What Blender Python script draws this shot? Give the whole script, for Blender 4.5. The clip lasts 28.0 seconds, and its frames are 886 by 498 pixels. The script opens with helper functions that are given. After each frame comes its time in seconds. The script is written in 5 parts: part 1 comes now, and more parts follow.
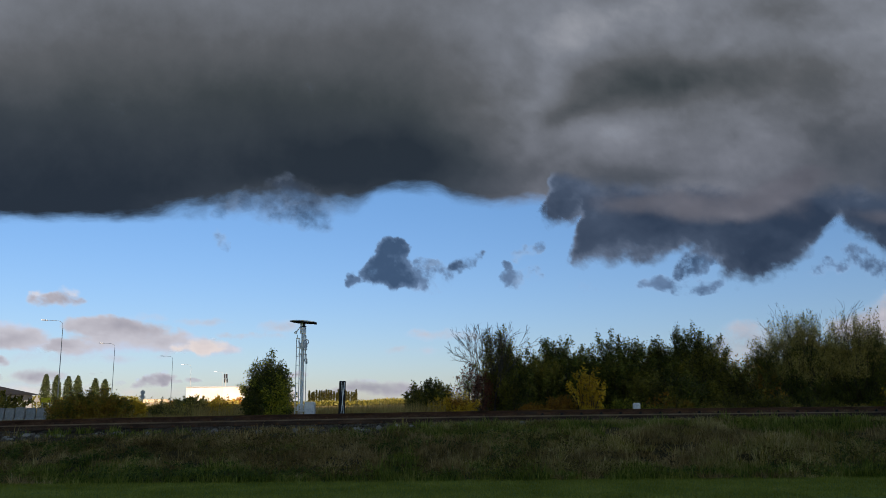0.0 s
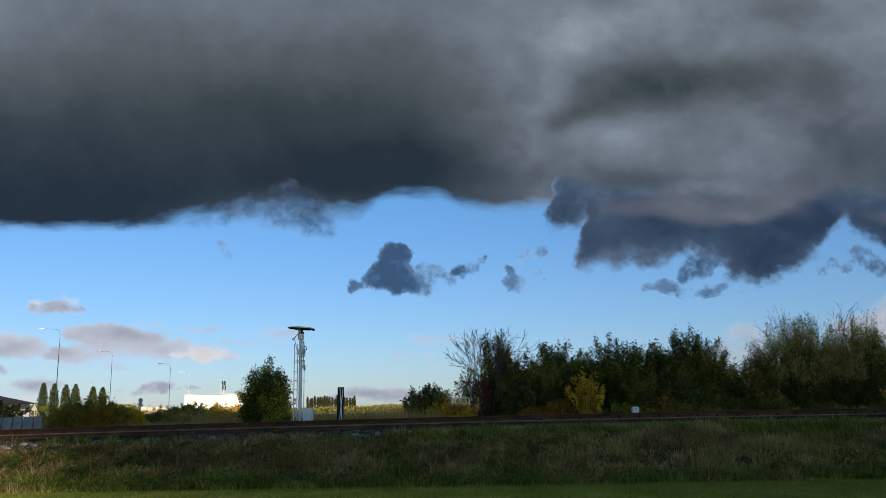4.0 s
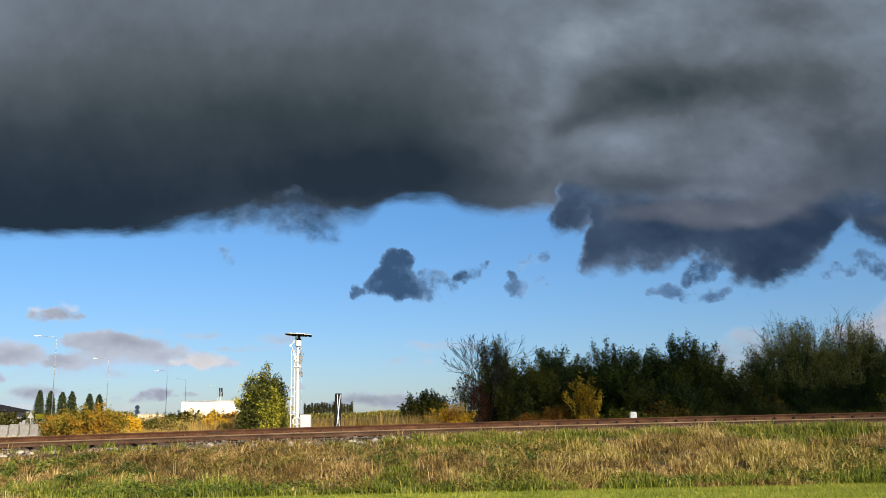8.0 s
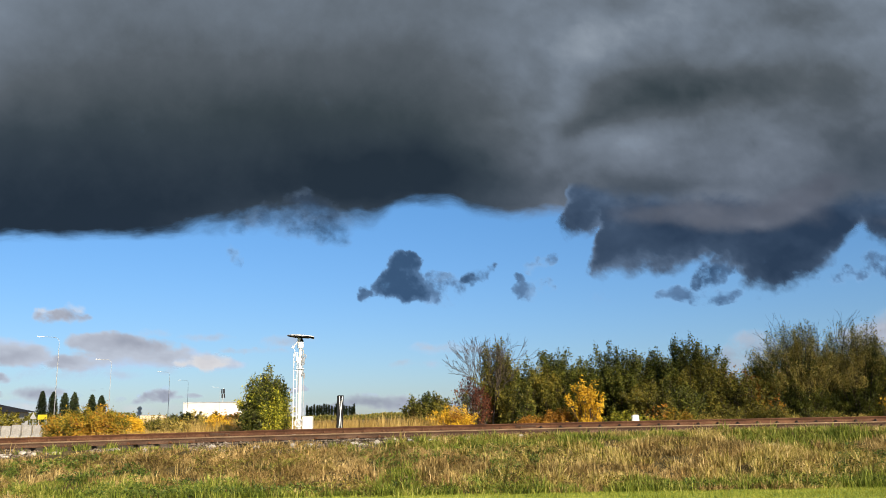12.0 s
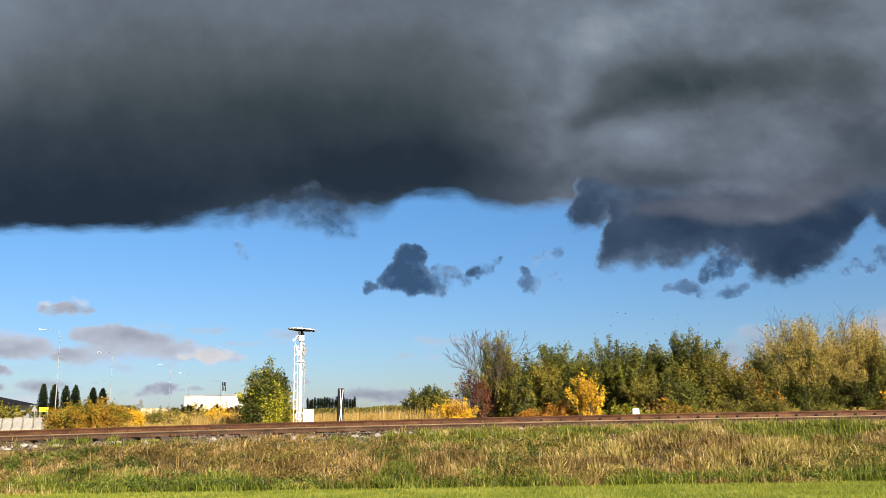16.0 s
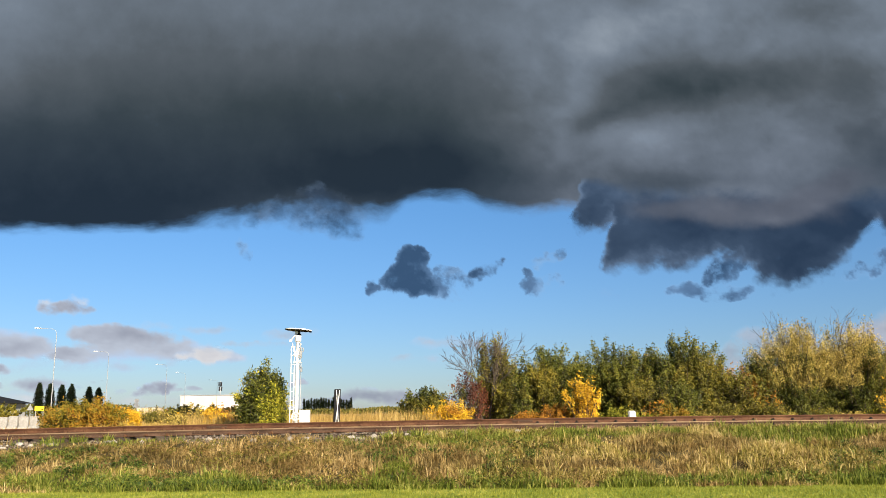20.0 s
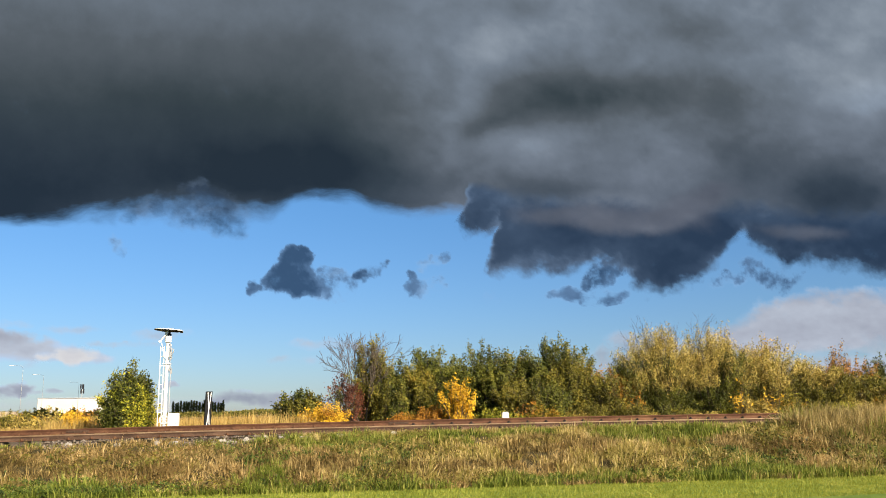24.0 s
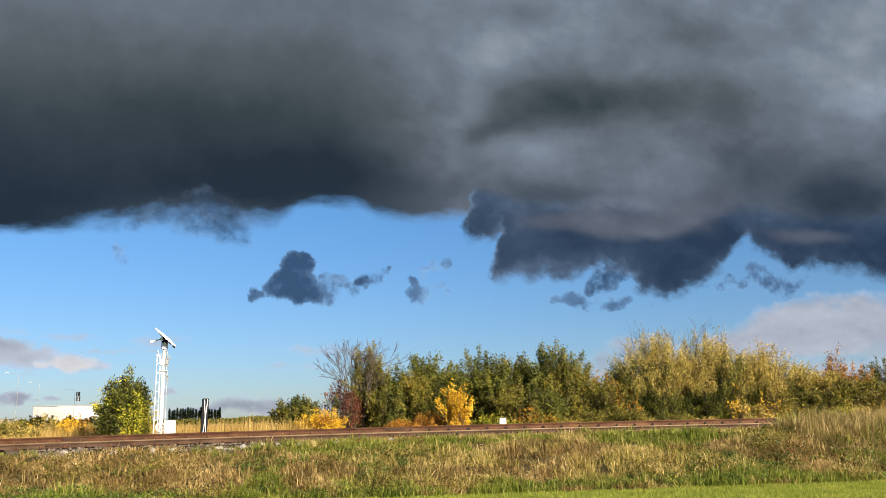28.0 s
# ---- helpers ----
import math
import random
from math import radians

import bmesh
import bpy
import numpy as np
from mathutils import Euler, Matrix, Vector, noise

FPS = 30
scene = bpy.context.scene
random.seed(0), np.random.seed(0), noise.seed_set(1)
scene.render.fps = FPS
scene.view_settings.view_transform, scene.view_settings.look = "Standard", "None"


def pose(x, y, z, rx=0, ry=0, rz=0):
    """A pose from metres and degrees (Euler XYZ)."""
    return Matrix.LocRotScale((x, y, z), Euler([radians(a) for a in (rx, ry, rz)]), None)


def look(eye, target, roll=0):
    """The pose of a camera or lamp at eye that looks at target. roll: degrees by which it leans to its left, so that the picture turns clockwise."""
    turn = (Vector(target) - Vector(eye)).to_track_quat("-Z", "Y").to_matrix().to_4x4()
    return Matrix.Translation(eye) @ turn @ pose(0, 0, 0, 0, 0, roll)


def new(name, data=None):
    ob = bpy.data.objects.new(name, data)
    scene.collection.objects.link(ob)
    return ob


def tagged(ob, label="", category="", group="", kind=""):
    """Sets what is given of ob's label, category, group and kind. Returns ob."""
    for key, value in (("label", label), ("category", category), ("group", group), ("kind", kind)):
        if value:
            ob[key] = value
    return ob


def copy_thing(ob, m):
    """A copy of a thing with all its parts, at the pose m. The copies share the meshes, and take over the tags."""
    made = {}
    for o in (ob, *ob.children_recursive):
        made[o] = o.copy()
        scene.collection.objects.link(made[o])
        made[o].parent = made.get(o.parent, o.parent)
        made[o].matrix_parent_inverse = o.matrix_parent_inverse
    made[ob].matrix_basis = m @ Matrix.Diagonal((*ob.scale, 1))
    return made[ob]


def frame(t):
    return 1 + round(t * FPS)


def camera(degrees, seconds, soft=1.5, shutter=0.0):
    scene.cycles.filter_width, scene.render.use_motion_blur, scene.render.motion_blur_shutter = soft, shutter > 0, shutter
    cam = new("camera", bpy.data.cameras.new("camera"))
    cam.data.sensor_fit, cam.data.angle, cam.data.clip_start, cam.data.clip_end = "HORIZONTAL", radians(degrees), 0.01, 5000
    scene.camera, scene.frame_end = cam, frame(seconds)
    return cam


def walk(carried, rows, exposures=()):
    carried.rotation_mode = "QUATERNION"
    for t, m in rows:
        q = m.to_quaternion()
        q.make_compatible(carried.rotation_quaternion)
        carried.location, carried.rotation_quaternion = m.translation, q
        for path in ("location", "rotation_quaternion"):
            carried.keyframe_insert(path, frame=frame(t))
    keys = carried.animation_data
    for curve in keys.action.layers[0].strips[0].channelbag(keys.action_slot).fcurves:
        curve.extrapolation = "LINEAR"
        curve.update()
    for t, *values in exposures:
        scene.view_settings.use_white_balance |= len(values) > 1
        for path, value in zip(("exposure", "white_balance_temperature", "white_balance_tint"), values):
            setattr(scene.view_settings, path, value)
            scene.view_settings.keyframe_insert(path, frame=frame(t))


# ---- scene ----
# The path: a camera held by a standing viewer, turning a little, then panning right.
EYE = (0.0, 0.0, 1.6)


def aim(turn, tilt, lean):
    """Pose at the eye: degrees to the right of north, above level, and of lean."""
    a, b = radians(turn), radians(tilt)
    return look(EYE, (math.sin(a) * math.cos(b), math.cos(a) * math.cos(b), EYE[2] + math.sin(b)), -lean)


cam = camera(56.1, 28.0, soft=0.5)
PATH = (
    (0.0, -0.202, 10.540, 0.492),
    (0.5, -0.175, 10.574, 0.586),
    (1.0, -0.150, 10.622, 0.651),
    (1.5, -0.128, 10.673, 0.718),
    (2.0, -0.102, 10.721, 0.790),
    (2.5, -0.075, 10.765, 0.855),
    (3.0, -0.056, 10.809, 0.903),
    (3.5, -0.036, 10.853, 0.937),
    (5.5, 0.069, 11.037, 1.107),
    (6.0, 0.109, 11.091, 1.141),
    (6.5, 0.129, 11.148, 1.147),
    (7.0, 0.146, 11.205, 1.149),
    (7.5, 0.175, 11.252, 1.173),
    (8.0, 0.203, 11.287, 1.209),
    (8.5, 0.215, 11.326, 1.210),
    (9.0, 0.185, 11.375, 1.170),
    (9.5, 0.092, 11.413, 1.131),
    (10.0, -0.004, 11.413, 1.103),
    (10.5, -0.036, 11.397, 1.082),
    (11.0, -0.019, 11.401, 1.068),
    (11.5, 0.003, 11.424, 1.038),
    (12.0, 0.022, 11.441, 0.993),
    (12.5, 0.032, 11.434, 0.958),
    (14.5, -0.099, 11.057, 0.827),
    (15.0, -0.085, 11.011, 0.828),
    (15.5, -0.063, 11.001, 0.854),
    (16.0, -0.034, 10.989, 0.917),
    (16.5, -0.014, 10.963, 0.990),
    (17.0, 0.003, 10.953, 1.022),
    (17.5, 0.025, 10.947, 1.006),
    (18.0, 0.046, 10.955, 0.987),
    (18.5, 0.069, 10.994, 0.935),
    (19.0, 0.095, 11.040, 0.805),
    (19.5, 0.120, 11.071, 0.661),
    (20.0, 0.142, 11.078, 0.556),
    (20.5, 0.164, 11.080, 0.516),
    (21.0, 1.200, 11.073, 0.537),
    (21.5, 4.486, 10.937, 0.579),
    (23.5, 8.163, 11.056, 0.873),
    (24.0, 8.568, 11.104, 0.897),
    (24.5, 8.608, 11.156, 0.908),
    (25.0, 8.647, 11.207, 0.888),
    (25.5, 8.677, 11.259, 0.883),
    (26.0, 8.699, 11.314, 0.928),
    (26.5, 8.720, 11.373, 0.992),
    (27.0, 8.747, 11.426, 1.044),
    (27.5, 8.782, 11.470, 1.091),
    (28.0, 8.813, 11.512, 1.121),
)
walk(cam, [(row[0], aim(*row[1:])) for row in PATH], exposures=((0.0, 1.05, 7200, 18), (2.0, 1.05, 7150, 18), (3.2, 1.05, 6700, 13), (5.0, 1.05, 6500, 10), (28.0, 1.05, 6500, 10)))

# ---- light ----
SUN_ELEVATION, SUN_AZIMUTH = 24.0, 147.0  # degrees; azimuth clockwise from north (+y)
SUN_DIR = Vector((math.sin(radians(SUN_AZIMUTH)) * math.cos(radians(SUN_ELEVATION)),
                  math.cos(radians(SUN_AZIMUTH)) * math.cos(radians(SUN_ELEVATION)), math.sin(radians(SUN_ELEVATION))))
world = bpy.data.worlds.new("sky")
scene.world = world
world.use_nodes = True
wn = world.node_tree.nodes
sky = wn.new("ShaderNodeTexSky")
sky.sky_type, sky.sun_disc = "NISHITA", False
sky.sun_elevation, sky.sun_rotation = radians(SUN_ELEVATION), radians(SUN_AZIMUTH)
sky.air_density, sky.dust_density, sky.ozone_density = 1.0, 0.3, 2.0
# cold, clear air after rain: the low sky is bluer than the model's
sky_co, sky_up, sky_tint, sky_mix = (wn.new(k) for k in ("ShaderNodeTexCoord", "ShaderNodeSeparateXYZ", "ShaderNodeValToRGB", "ShaderNodeVectorMath"))
sky_mix.operation = "MULTIPLY"
sky_tint.color_ramp.elements[0].color = (0.362, 0.432, 0.61, 1)
sky_tint.color_ramp.elements[1].position, sky_tint.color_ramp.elements[1].color = 0.32, (0.35, 0.61, 0.82, 1)
for a, b in ((sky_co.outputs["Generated"], sky_up.inputs[0]), (sky_up.outputs[2], sky_tint.inputs[0]), (sky.outputs[0], sky_mix.inputs[0]),
             (sky_tint.outputs[0], sky_mix.inputs[1]), (sky_mix.outputs[0], wn["Background"].inputs[0])):
    world.node_tree.links.new(a, b)
wn["Background"].inputs[1].default_value = 0.082
sun = new("sun", bpy.data.lights.new("sun", "SUN"))
sun.data.energy, sun.data.angle, sun.data.color = 5.0, radians(0.53), (1.0, 0.86, 0.67)
sun.matrix_basis = look(SUN_DIR * 100, (0, 0, 0))

# ---- materials ----


def material(name):
    m = bpy.data.materials.new(name)
    m.use_nodes = True
    return m, m.node_tree.nodes, m.node_tree.links


def ramp_node(nodes, stops):
    r = nodes.new("ShaderNodeValToRGB")
    els = r.color_ramp.elements
    while len(els) < len(stops):
        els.new(0.5)
    for e, (p, c) in zip(els, stops):
        e.position, e.color = p, (*c, 1)
    return r


def surface(name, stops, scale=3.0, detail=6.0, rough=0.8, metal=0.0, bump=0.3, fine=40.0, spec=0.3, stretch=(1, 1, 1), random_mix=0.0):
    """A weathered opaque surface: stops of colour over two scales of noise, with fine relief."""
    m, nodes, links = material(name)
    b = nodes["Principled BSDF"]
    tc, mp = nodes.new("ShaderNodeTexCoord"), nodes.new("ShaderNodeMapping")
    mp.inputs["Scale"].default_value = stretch
    links.new(tc.outputs["Object"], mp.inputs[0])
    big, small = nodes.new("ShaderNodeTexNoise"), nodes.new("ShaderNodeTexNoise")
    big.inputs["Scale"].default_value, big.inputs["Detail"].default_value = scale, detail
    small.inputs["Scale"].default_value, small.inputs["Detail"].default_value = fine, 3.0
    for n in (big, small):
        links.new(mp.outputs[0], n.inputs["Vector"])
    mix = nodes.new("ShaderNodeMix")
    mix.inputs[0].default_value = 0.35
    links.new(big.outputs[0], mix.inputs[2])
    links.new(small.outputs[0], mix.inputs[3])
    value = mix.outputs[0]
    if random_mix:
        info, mix2 = nodes.new("ShaderNodeObjectInfo"), nodes.new("ShaderNodeMix")
        mix2.inputs[0].default_value = random_mix
        links.new(value, mix2.inputs[2])
        links.new(info.outputs["Random"], mix2.inputs[3])
        value = mix2.outputs[0]
    stretchy = nodes.new("ShaderNodeMapRange")
    stretchy.inputs[1].default_value, stretchy.inputs[2].default_value = 0.3, 0.7
    links.new(value, stretchy.inputs[0])
    r = ramp_node(nodes, stops)
    links.new(stretchy.outputs[0], r.inputs[0])
    links.new(r.outputs[0], b.inputs["Base Color"])
    bp = nodes.new("ShaderNodeBump")
    bp.inputs["Strength"].default_value, bp.inputs["Distance"].default_value = bump, 0.02
    links.new(small.outputs[0], bp.inputs["Height"])
    links.new(bp.outputs[0], b.inputs["Normal"])
    b.inputs["Roughness"].default_value, b.inputs["Metallic"].default_value = rough, metal
    b.inputs["Specular IOR Level"].default_value = spec
    return m


def leaves(name, stops, through_light=0.15, patch=0.45):
    """Leaves or blades: each island takes its own colour, shifted by patches a metre or so across; part of the light shines through."""
    m, nodes, links = material(name)
    b = nodes["Principled BSDF"]
    geo = nodes.new("ShaderNodeNewGeometry")
    tc, n = nodes.new("ShaderNodeTexCoord"), nodes.new("ShaderNodeTexNoise")
    n.inputs["Scale"].default_value, n.inputs["Detail"].default_value = 0.9, 4.0
    links.new(tc.outputs["Object"], n.inputs["Vector"])
    mr = nodes.new("ShaderNodeMapRange")
    mr.inputs[1].default_value, mr.inputs[2].default_value = 0.3, 0.7
    links.new(n.outputs[0], mr.inputs[0])
    mix = nodes.new("ShaderNodeMix")
    mix.inputs[0].default_value = patch
    links.new(geo.outputs["Random Per Island"], mix.inputs[2])
    links.new(mr.outputs[0], mix.inputs[3])
    r = ramp_node(nodes, stops)
    links.new(mix.outputs[0], r.inputs[0])
    links.new(r.outputs[0], b.inputs["Base Color"])
    b.inputs["Roughness"].default_value, b.inputs["Specular IOR Level"].default_value = 0.55, 0.25
    tr, ms = nodes.new("ShaderNodeBsdfTranslucent"), nodes.new("ShaderNodeMixShader")
    links.new(r.outputs[0], tr.inputs[0])
    ms.inputs[0].default_value = through_light
    links.new(b.outputs[0], ms.inputs[1])
    links.new(tr.outputs[0], ms.inputs[2])
    links.new(ms.outputs[0], nodes["Material Output"].inputs[0])
    return m


def cloud_material(name, stops, scale, fray, high=None):
    """Distant cloud: its own thickness sets how dark it is, its cover how much sky shows through, both frayed by noise."""
    m, nodes, links = material(name)
    nodes.remove(nodes["Principled BSDF"])
    thick, cover = nodes.new("ShaderNodeAttribute"), nodes.new("ShaderNodeAttribute")
    thick.attribute_name, cover.attribute_name = "thickness", "cover"
    tc, n = nodes.new("ShaderNodeTexCoord"), nodes.new("ShaderNodeTexNoise")
    n.inputs["Scale"].default_value, n.inputs["Detail"].default_value, n.inputs["Roughness"].default_value = scale, 9.0, 0.6
    links.new(tc.outputs["Object"], n.inputs["Vector"])
    off = nodes.new("ShaderNodeMath")
    off.operation, off.inputs[1].default_value = "SUBTRACT", 0.5
    links.new(n.outputs[0], off.inputs[0])
    a = nodes.new("ShaderNodeMath")
    a.operation, a.inputs[1].default_value = "MULTIPLY_ADD", 0.22
    links.new(off.outputs[0], a.inputs[0])
    links.new(thick.outputs["Fac"], a.inputs[2])
    r = ramp_node(nodes, stops)
    links.new(a.outputs[0], r.inputs[0])
    colour = r.outputs[0]
    if high:
        r2, xyz, lift, blend = ramp_node(nodes, high), nodes.new("ShaderNodeSeparateXYZ"), nodes.new("ShaderNodeMapRange"), nodes.new("ShaderNodeMix")
        links.new(a.outputs[0], r2.inputs[0])
        links.new(tc.outputs["Object"], xyz.inputs[0])
        links.new(xyz.outputs[2], lift.inputs[0])
        lift.inputs[1].default_value, lift.inputs[2].default_value = 650, 1050
        blend.data_type = "RGBA"
        links.new(lift.outputs[0], blend.inputs[0])
        links.new(r.outputs[0], blend.inputs[6])
        links.new(r2.outputs[0], blend.inputs[7])
        colour = blend.outputs[2]
    c = nodes.new("ShaderNodeMath")
    c.operation, c.inputs[1].default_value = "MULTIPLY_ADD", fray
    links.new(off.outputs[0], c.inputs[0])
    links.new(cover.outputs["Fac"], c.inputs[2])
    mr = nodes.new("ShaderNodeMapRange")
    mr.interpolation_type = "SMOOTHSTEP"
    mr.inputs[1].default_value, mr.inputs[2].default_value = 0.12, 0.9
    links.new(c.outputs[0], mr.inputs[0])
    em, tr, ms = nodes.new("ShaderNodeEmission"), nodes.new("ShaderNodeBsdfTransparent"), nodes.new("ShaderNodeMixShader")
    em.inputs[1].default_value = 0.57
    links.new(colour, em.inputs[0])
    links.new(mr.outputs[0], ms.inputs[0])
    links.new(tr.outputs[0], ms.inputs[1])
    links.new(em.outputs[0], ms.inputs[2])
    links.new(ms.outputs[0], nodes["Material Output"].inputs[0])
    return m


LAWN = surface("lawn_soil", [(0, (0.08, 0.15, 0.02)), (0.5, (0.14, 0.22, 0.03)), (1, (0.22, 0.26, 0.05))], 1.2, fine=30, bump=0.6)
# Verge soil is extra dark: the deep shade among the tufts is in its colour.
VERGE = surface("shaded_verge_soil", [(0, (0.020, 0.015, 0.006)), (0.5, (0.056, 0.045, 0.018)), (1, (0.119, 0.095, 0.042))], 1.5, fine=25, bump=0.8)
FIELD = surface("field_soil", [(0.0, (0.12, 0.09, 0.03)), (0.5, (0.2, 0.14, 0.05)), (1.0, (0.28, 0.2, 0.08))], 0.15, fine=4, bump=0.5)
BALLAST = surface("ballast_stone", [(0, (0.05, 0.036, 0.026)), (0.45, (0.14, 0.108, 0.08)), (0.8, (0.3, 0.26, 0.22)), (1, (0.52, 0.48, 0.43))], 9, fine=60, bump=0.4)
PALE_STONE = surface("pale_limestone", [(0.0, (0.2, 0.18, 0.15)), (0.5, (0.38, 0.35, 0.31)), (1.0, (0.55, 0.52, 0.47))], 14, fine=70, rough=0.95, bump=0.5)
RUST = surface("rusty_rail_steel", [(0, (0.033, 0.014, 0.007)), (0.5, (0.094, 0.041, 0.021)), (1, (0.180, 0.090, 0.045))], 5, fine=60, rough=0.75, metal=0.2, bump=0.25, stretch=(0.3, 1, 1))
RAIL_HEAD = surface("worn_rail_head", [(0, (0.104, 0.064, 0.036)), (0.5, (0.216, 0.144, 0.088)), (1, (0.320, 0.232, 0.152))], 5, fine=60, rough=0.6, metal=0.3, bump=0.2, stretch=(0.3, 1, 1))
# a darker brown than RUST, for the near rail's web and the fishplates
RAIL_WEB = surface("dark_rail_web", [(0, (0.030, 0.017, 0.011)), (0.5, (0.072, 0.041, 0.026)), (1, (0.136, 0.081, 0.054))], 5, fine=60, rough=0.85, metal=0.1, bump=0.25, stretch=(0.3, 1, 1))
DARK_IRON = surface("dark_iron", [(0.0, (0.012, 0.01, 0.009)), (1.0, (0.05, 0.035, 0.03))], 12, rough=0.7, metal=0.4)
TIMBER = surface("tarred_timber", [(0.0, (0.03, 0.022, 0.018)), (0.5, (0.075, 0.055, 0.042)), (1.0, (0.14, 0.11, 0.085))], 4, fine=50, rough=0.9, stretch=(4, 0.5, 4), random_mix=0.3)
WHITE = surface("white_paint", [(0.0, (0.62, 0.61, 0.58)), (0.4, (0.78, 0.78, 0.76)), (1.0, (0.84, 0.84, 0.83))], 2.5, fine=20, rough=0.5, bump=0.08)
BLACK = surface("black_paint", [(0, (0.004, 0.004, 0.005)), (1, (0.012, 0.012, 0.013))], 4, rough=0.55, bump=0.1)
PALE_WALL = surface("pale_render_wall", [(0.0, (0.5, 0.48, 0.44)), (1.0, (0.62, 0.6, 0.56))], 0.3, rough=0.8, bump=0.05)
GREY = surface("galvanised_steel", [(0, (0.3, 0.305, 0.31)), (1, (0.46, 0.465, 0.47))], 3, rough=0.5, metal=0.4, bump=0.05)
LAMP_STEEL = surface("pale_lamp_steel", [(0.0, (0.26, 0.27, 0.28)), (1.0, (0.38, 0.39, 0.4))], 3, rough=0.6, metal=0.1, bump=0.05)
GREY_PAINT = surface("grey_metal_sheet", [(0.0, (0.28, 0.29, 0.3)), (1.0, (0.42, 0.43, 0.44))], 0.3, rough=0.6, bump=0.05)
CONCRETE = surface("pale_concrete", [(0, (0.16, 0.155, 0.14)), (0.5, (0.31, 0.3, 0.285)), (1, (0.5, 0.49, 0.47))], 1.5, fine=15, rough=0.9)
ROOF = surface("dark_roof_sheet", [(0, (0.008, 0.008, 0.01)), (1, (0.02, 0.02, 0.024))], 0.5, rough=0.6)
SAND_WALL = surface("sand_coloured_wall", [(0.0, (0.5, 0.4, 0.28)), (1.0, (0.68, 0.57, 0.42))], 0.4, rough=0.85)
YELLOW_PAINT = surface("yellow_paint", [(0.0, (0.75, 0.58, 0.02)), (1.0, (0.85, 0.7, 0.05))], 0.6, rough=0.6)
BARK = surface("bark", [(0.0, (0.03, 0.022, 0.016)), (0.5, (0.08, 0.06, 0.045)), (1.0, (0.16, 0.13, 0.1))], 8, fine=50, rough=0.95, bump=0.6)
BARE_BARK = surface("pale_twig_bark", [(0, (0.045, 0.034, 0.028)), (1, (0.15, 0.12, 0.1))], 6, rough=0.9)

# Dark green, with sunlit clumps and shadowed gaps painted in as bright and near-black stops.
LEAF_DARK = leaves("dark_green_shaded_leaves", [(0.1, (0.012, 0.017, 0.003)), (0.4, (0.063, 0.074, 0.010)), (0.68, (0.155, 0.160, 0.021)), (0.92, (0.252, 0.223, 0.032)), (1, (0.420, 0.302, 0.042))], patch=0.5)
LEAF_OLIVE = leaves("olive_leaves", [(0.1, (0.026, 0.028, 0.005)), (0.4, (0.116, 0.110, 0.015)), (0.75, (0.267, 0.224, 0.031)), (0.94, (0.396, 0.284, 0.039)), (1, (0.559, 0.361, 0.043))], patch=0.5)
LEAF_GOLD = leaves("golden_willow_leaves", [(0.1, (0.1, 0.075, 0.014)), (0.4, (0.32, 0.25, 0.052)), (0.75, (0.56, 0.43, 0.12)), (1, (0.7, 0.52, 0.14))])
LEAF_LIME = leaves("yellow_green_leaves", [(0.1, (0.022, 0.034, 0.004)), (0.36, (0.11, 0.125, 0.013)), (0.56, (0.34, 0.33, 0.028)), (0.8, (0.56, 0.48, 0.045)), (1, (0.72, 0.58, 0.07))])
LEAF_YELLOW = leaves("yellow_leaves", [(0, (0.3, 0.16, 0.01)), (0.4, (0.6, 0.35, 0.02)), (0.75, (0.74, 0.48, 0.03)), (1, (0.8, 0.6, 0.08))])
LEAF_ORANGE = leaves("orange_leaves", [(0, (0.1, 0.045, 0.01)), (0.5, (0.36, 0.16, 0.018)), (1, (0.62, 0.36, 0.04))])
LEAF_RED = leaves("red_brown_leaves", [(0, (0.03, 0.012, 0.01)), (0.5, (0.13, 0.045, 0.026)), (0.85, (0.28, 0.1, 0.04)), (1, (0.5, 0.28, 0.06))])
LEAF_AUTUMN = leaves("mixed_autumn_leaves", [(0, (0.025, 0.032, 0.005)), (0.3, (0.12, 0.115, 0.014)), (0.5, (0.28, 0.2, 0.02)), (0.68, (0.36, 0.18, 0.016)), (0.84, (0.16, 0.07, 0.012)), (1, (0.52, 0.32, 0.04))], patch=0.55)
LEAF_WEED = leaves("fresh_weed_leaves", [(0.1, (0.014, 0.026, 0.005)), (0.45, (0.062, 0.1, 0.014)), (0.75, (0.16, 0.2, 0.03)), (1, (0.34, 0.33, 0.07))], 0.2)
LEAF_FAR = leaves("far_conifer_needles", [(0.0, (0.01, 0.02, 0.008)), (0.6, (0.03, 0.045, 0.015)), (1.0, (0.06, 0.07, 0.02))], 0.15)
LEAF_POPLAR = leaves("far_poplar_leaves", [(0.0, (0.06, 0.07, 0.015)), (0.6, (0.14, 0.13, 0.025)), (1.0, (0.22, 0.17, 0.03))], 0.2)
BLADE_LAWN = leaves("lawn_blades", [(0, (0.135, 0.167, 0.016)), (0.5, (0.297, 0.329, 0.045)), (0.85, (0.450, 0.441, 0.090)), (1, (0.558, 0.468, 0.180))], 0.4)
BLADE_GREEN = leaves("verge_green_blades", [(0, (0.033, 0.047, 0.008)), (0.35, (0.122, 0.168, 0.019)), (0.65, (0.290, 0.318, 0.052)), (1, (0.580, 0.505, 0.168))], 0.4, 0.35)
BLADE_DRY = leaves("verge_dry_blades", [(0, (0.076, 0.047, 0.017)), (0.3, (0.265, 0.179, 0.062)), (0.65, (0.528, 0.377, 0.151)), (1, (0.792, 0.622, 0.339))], 0.35)
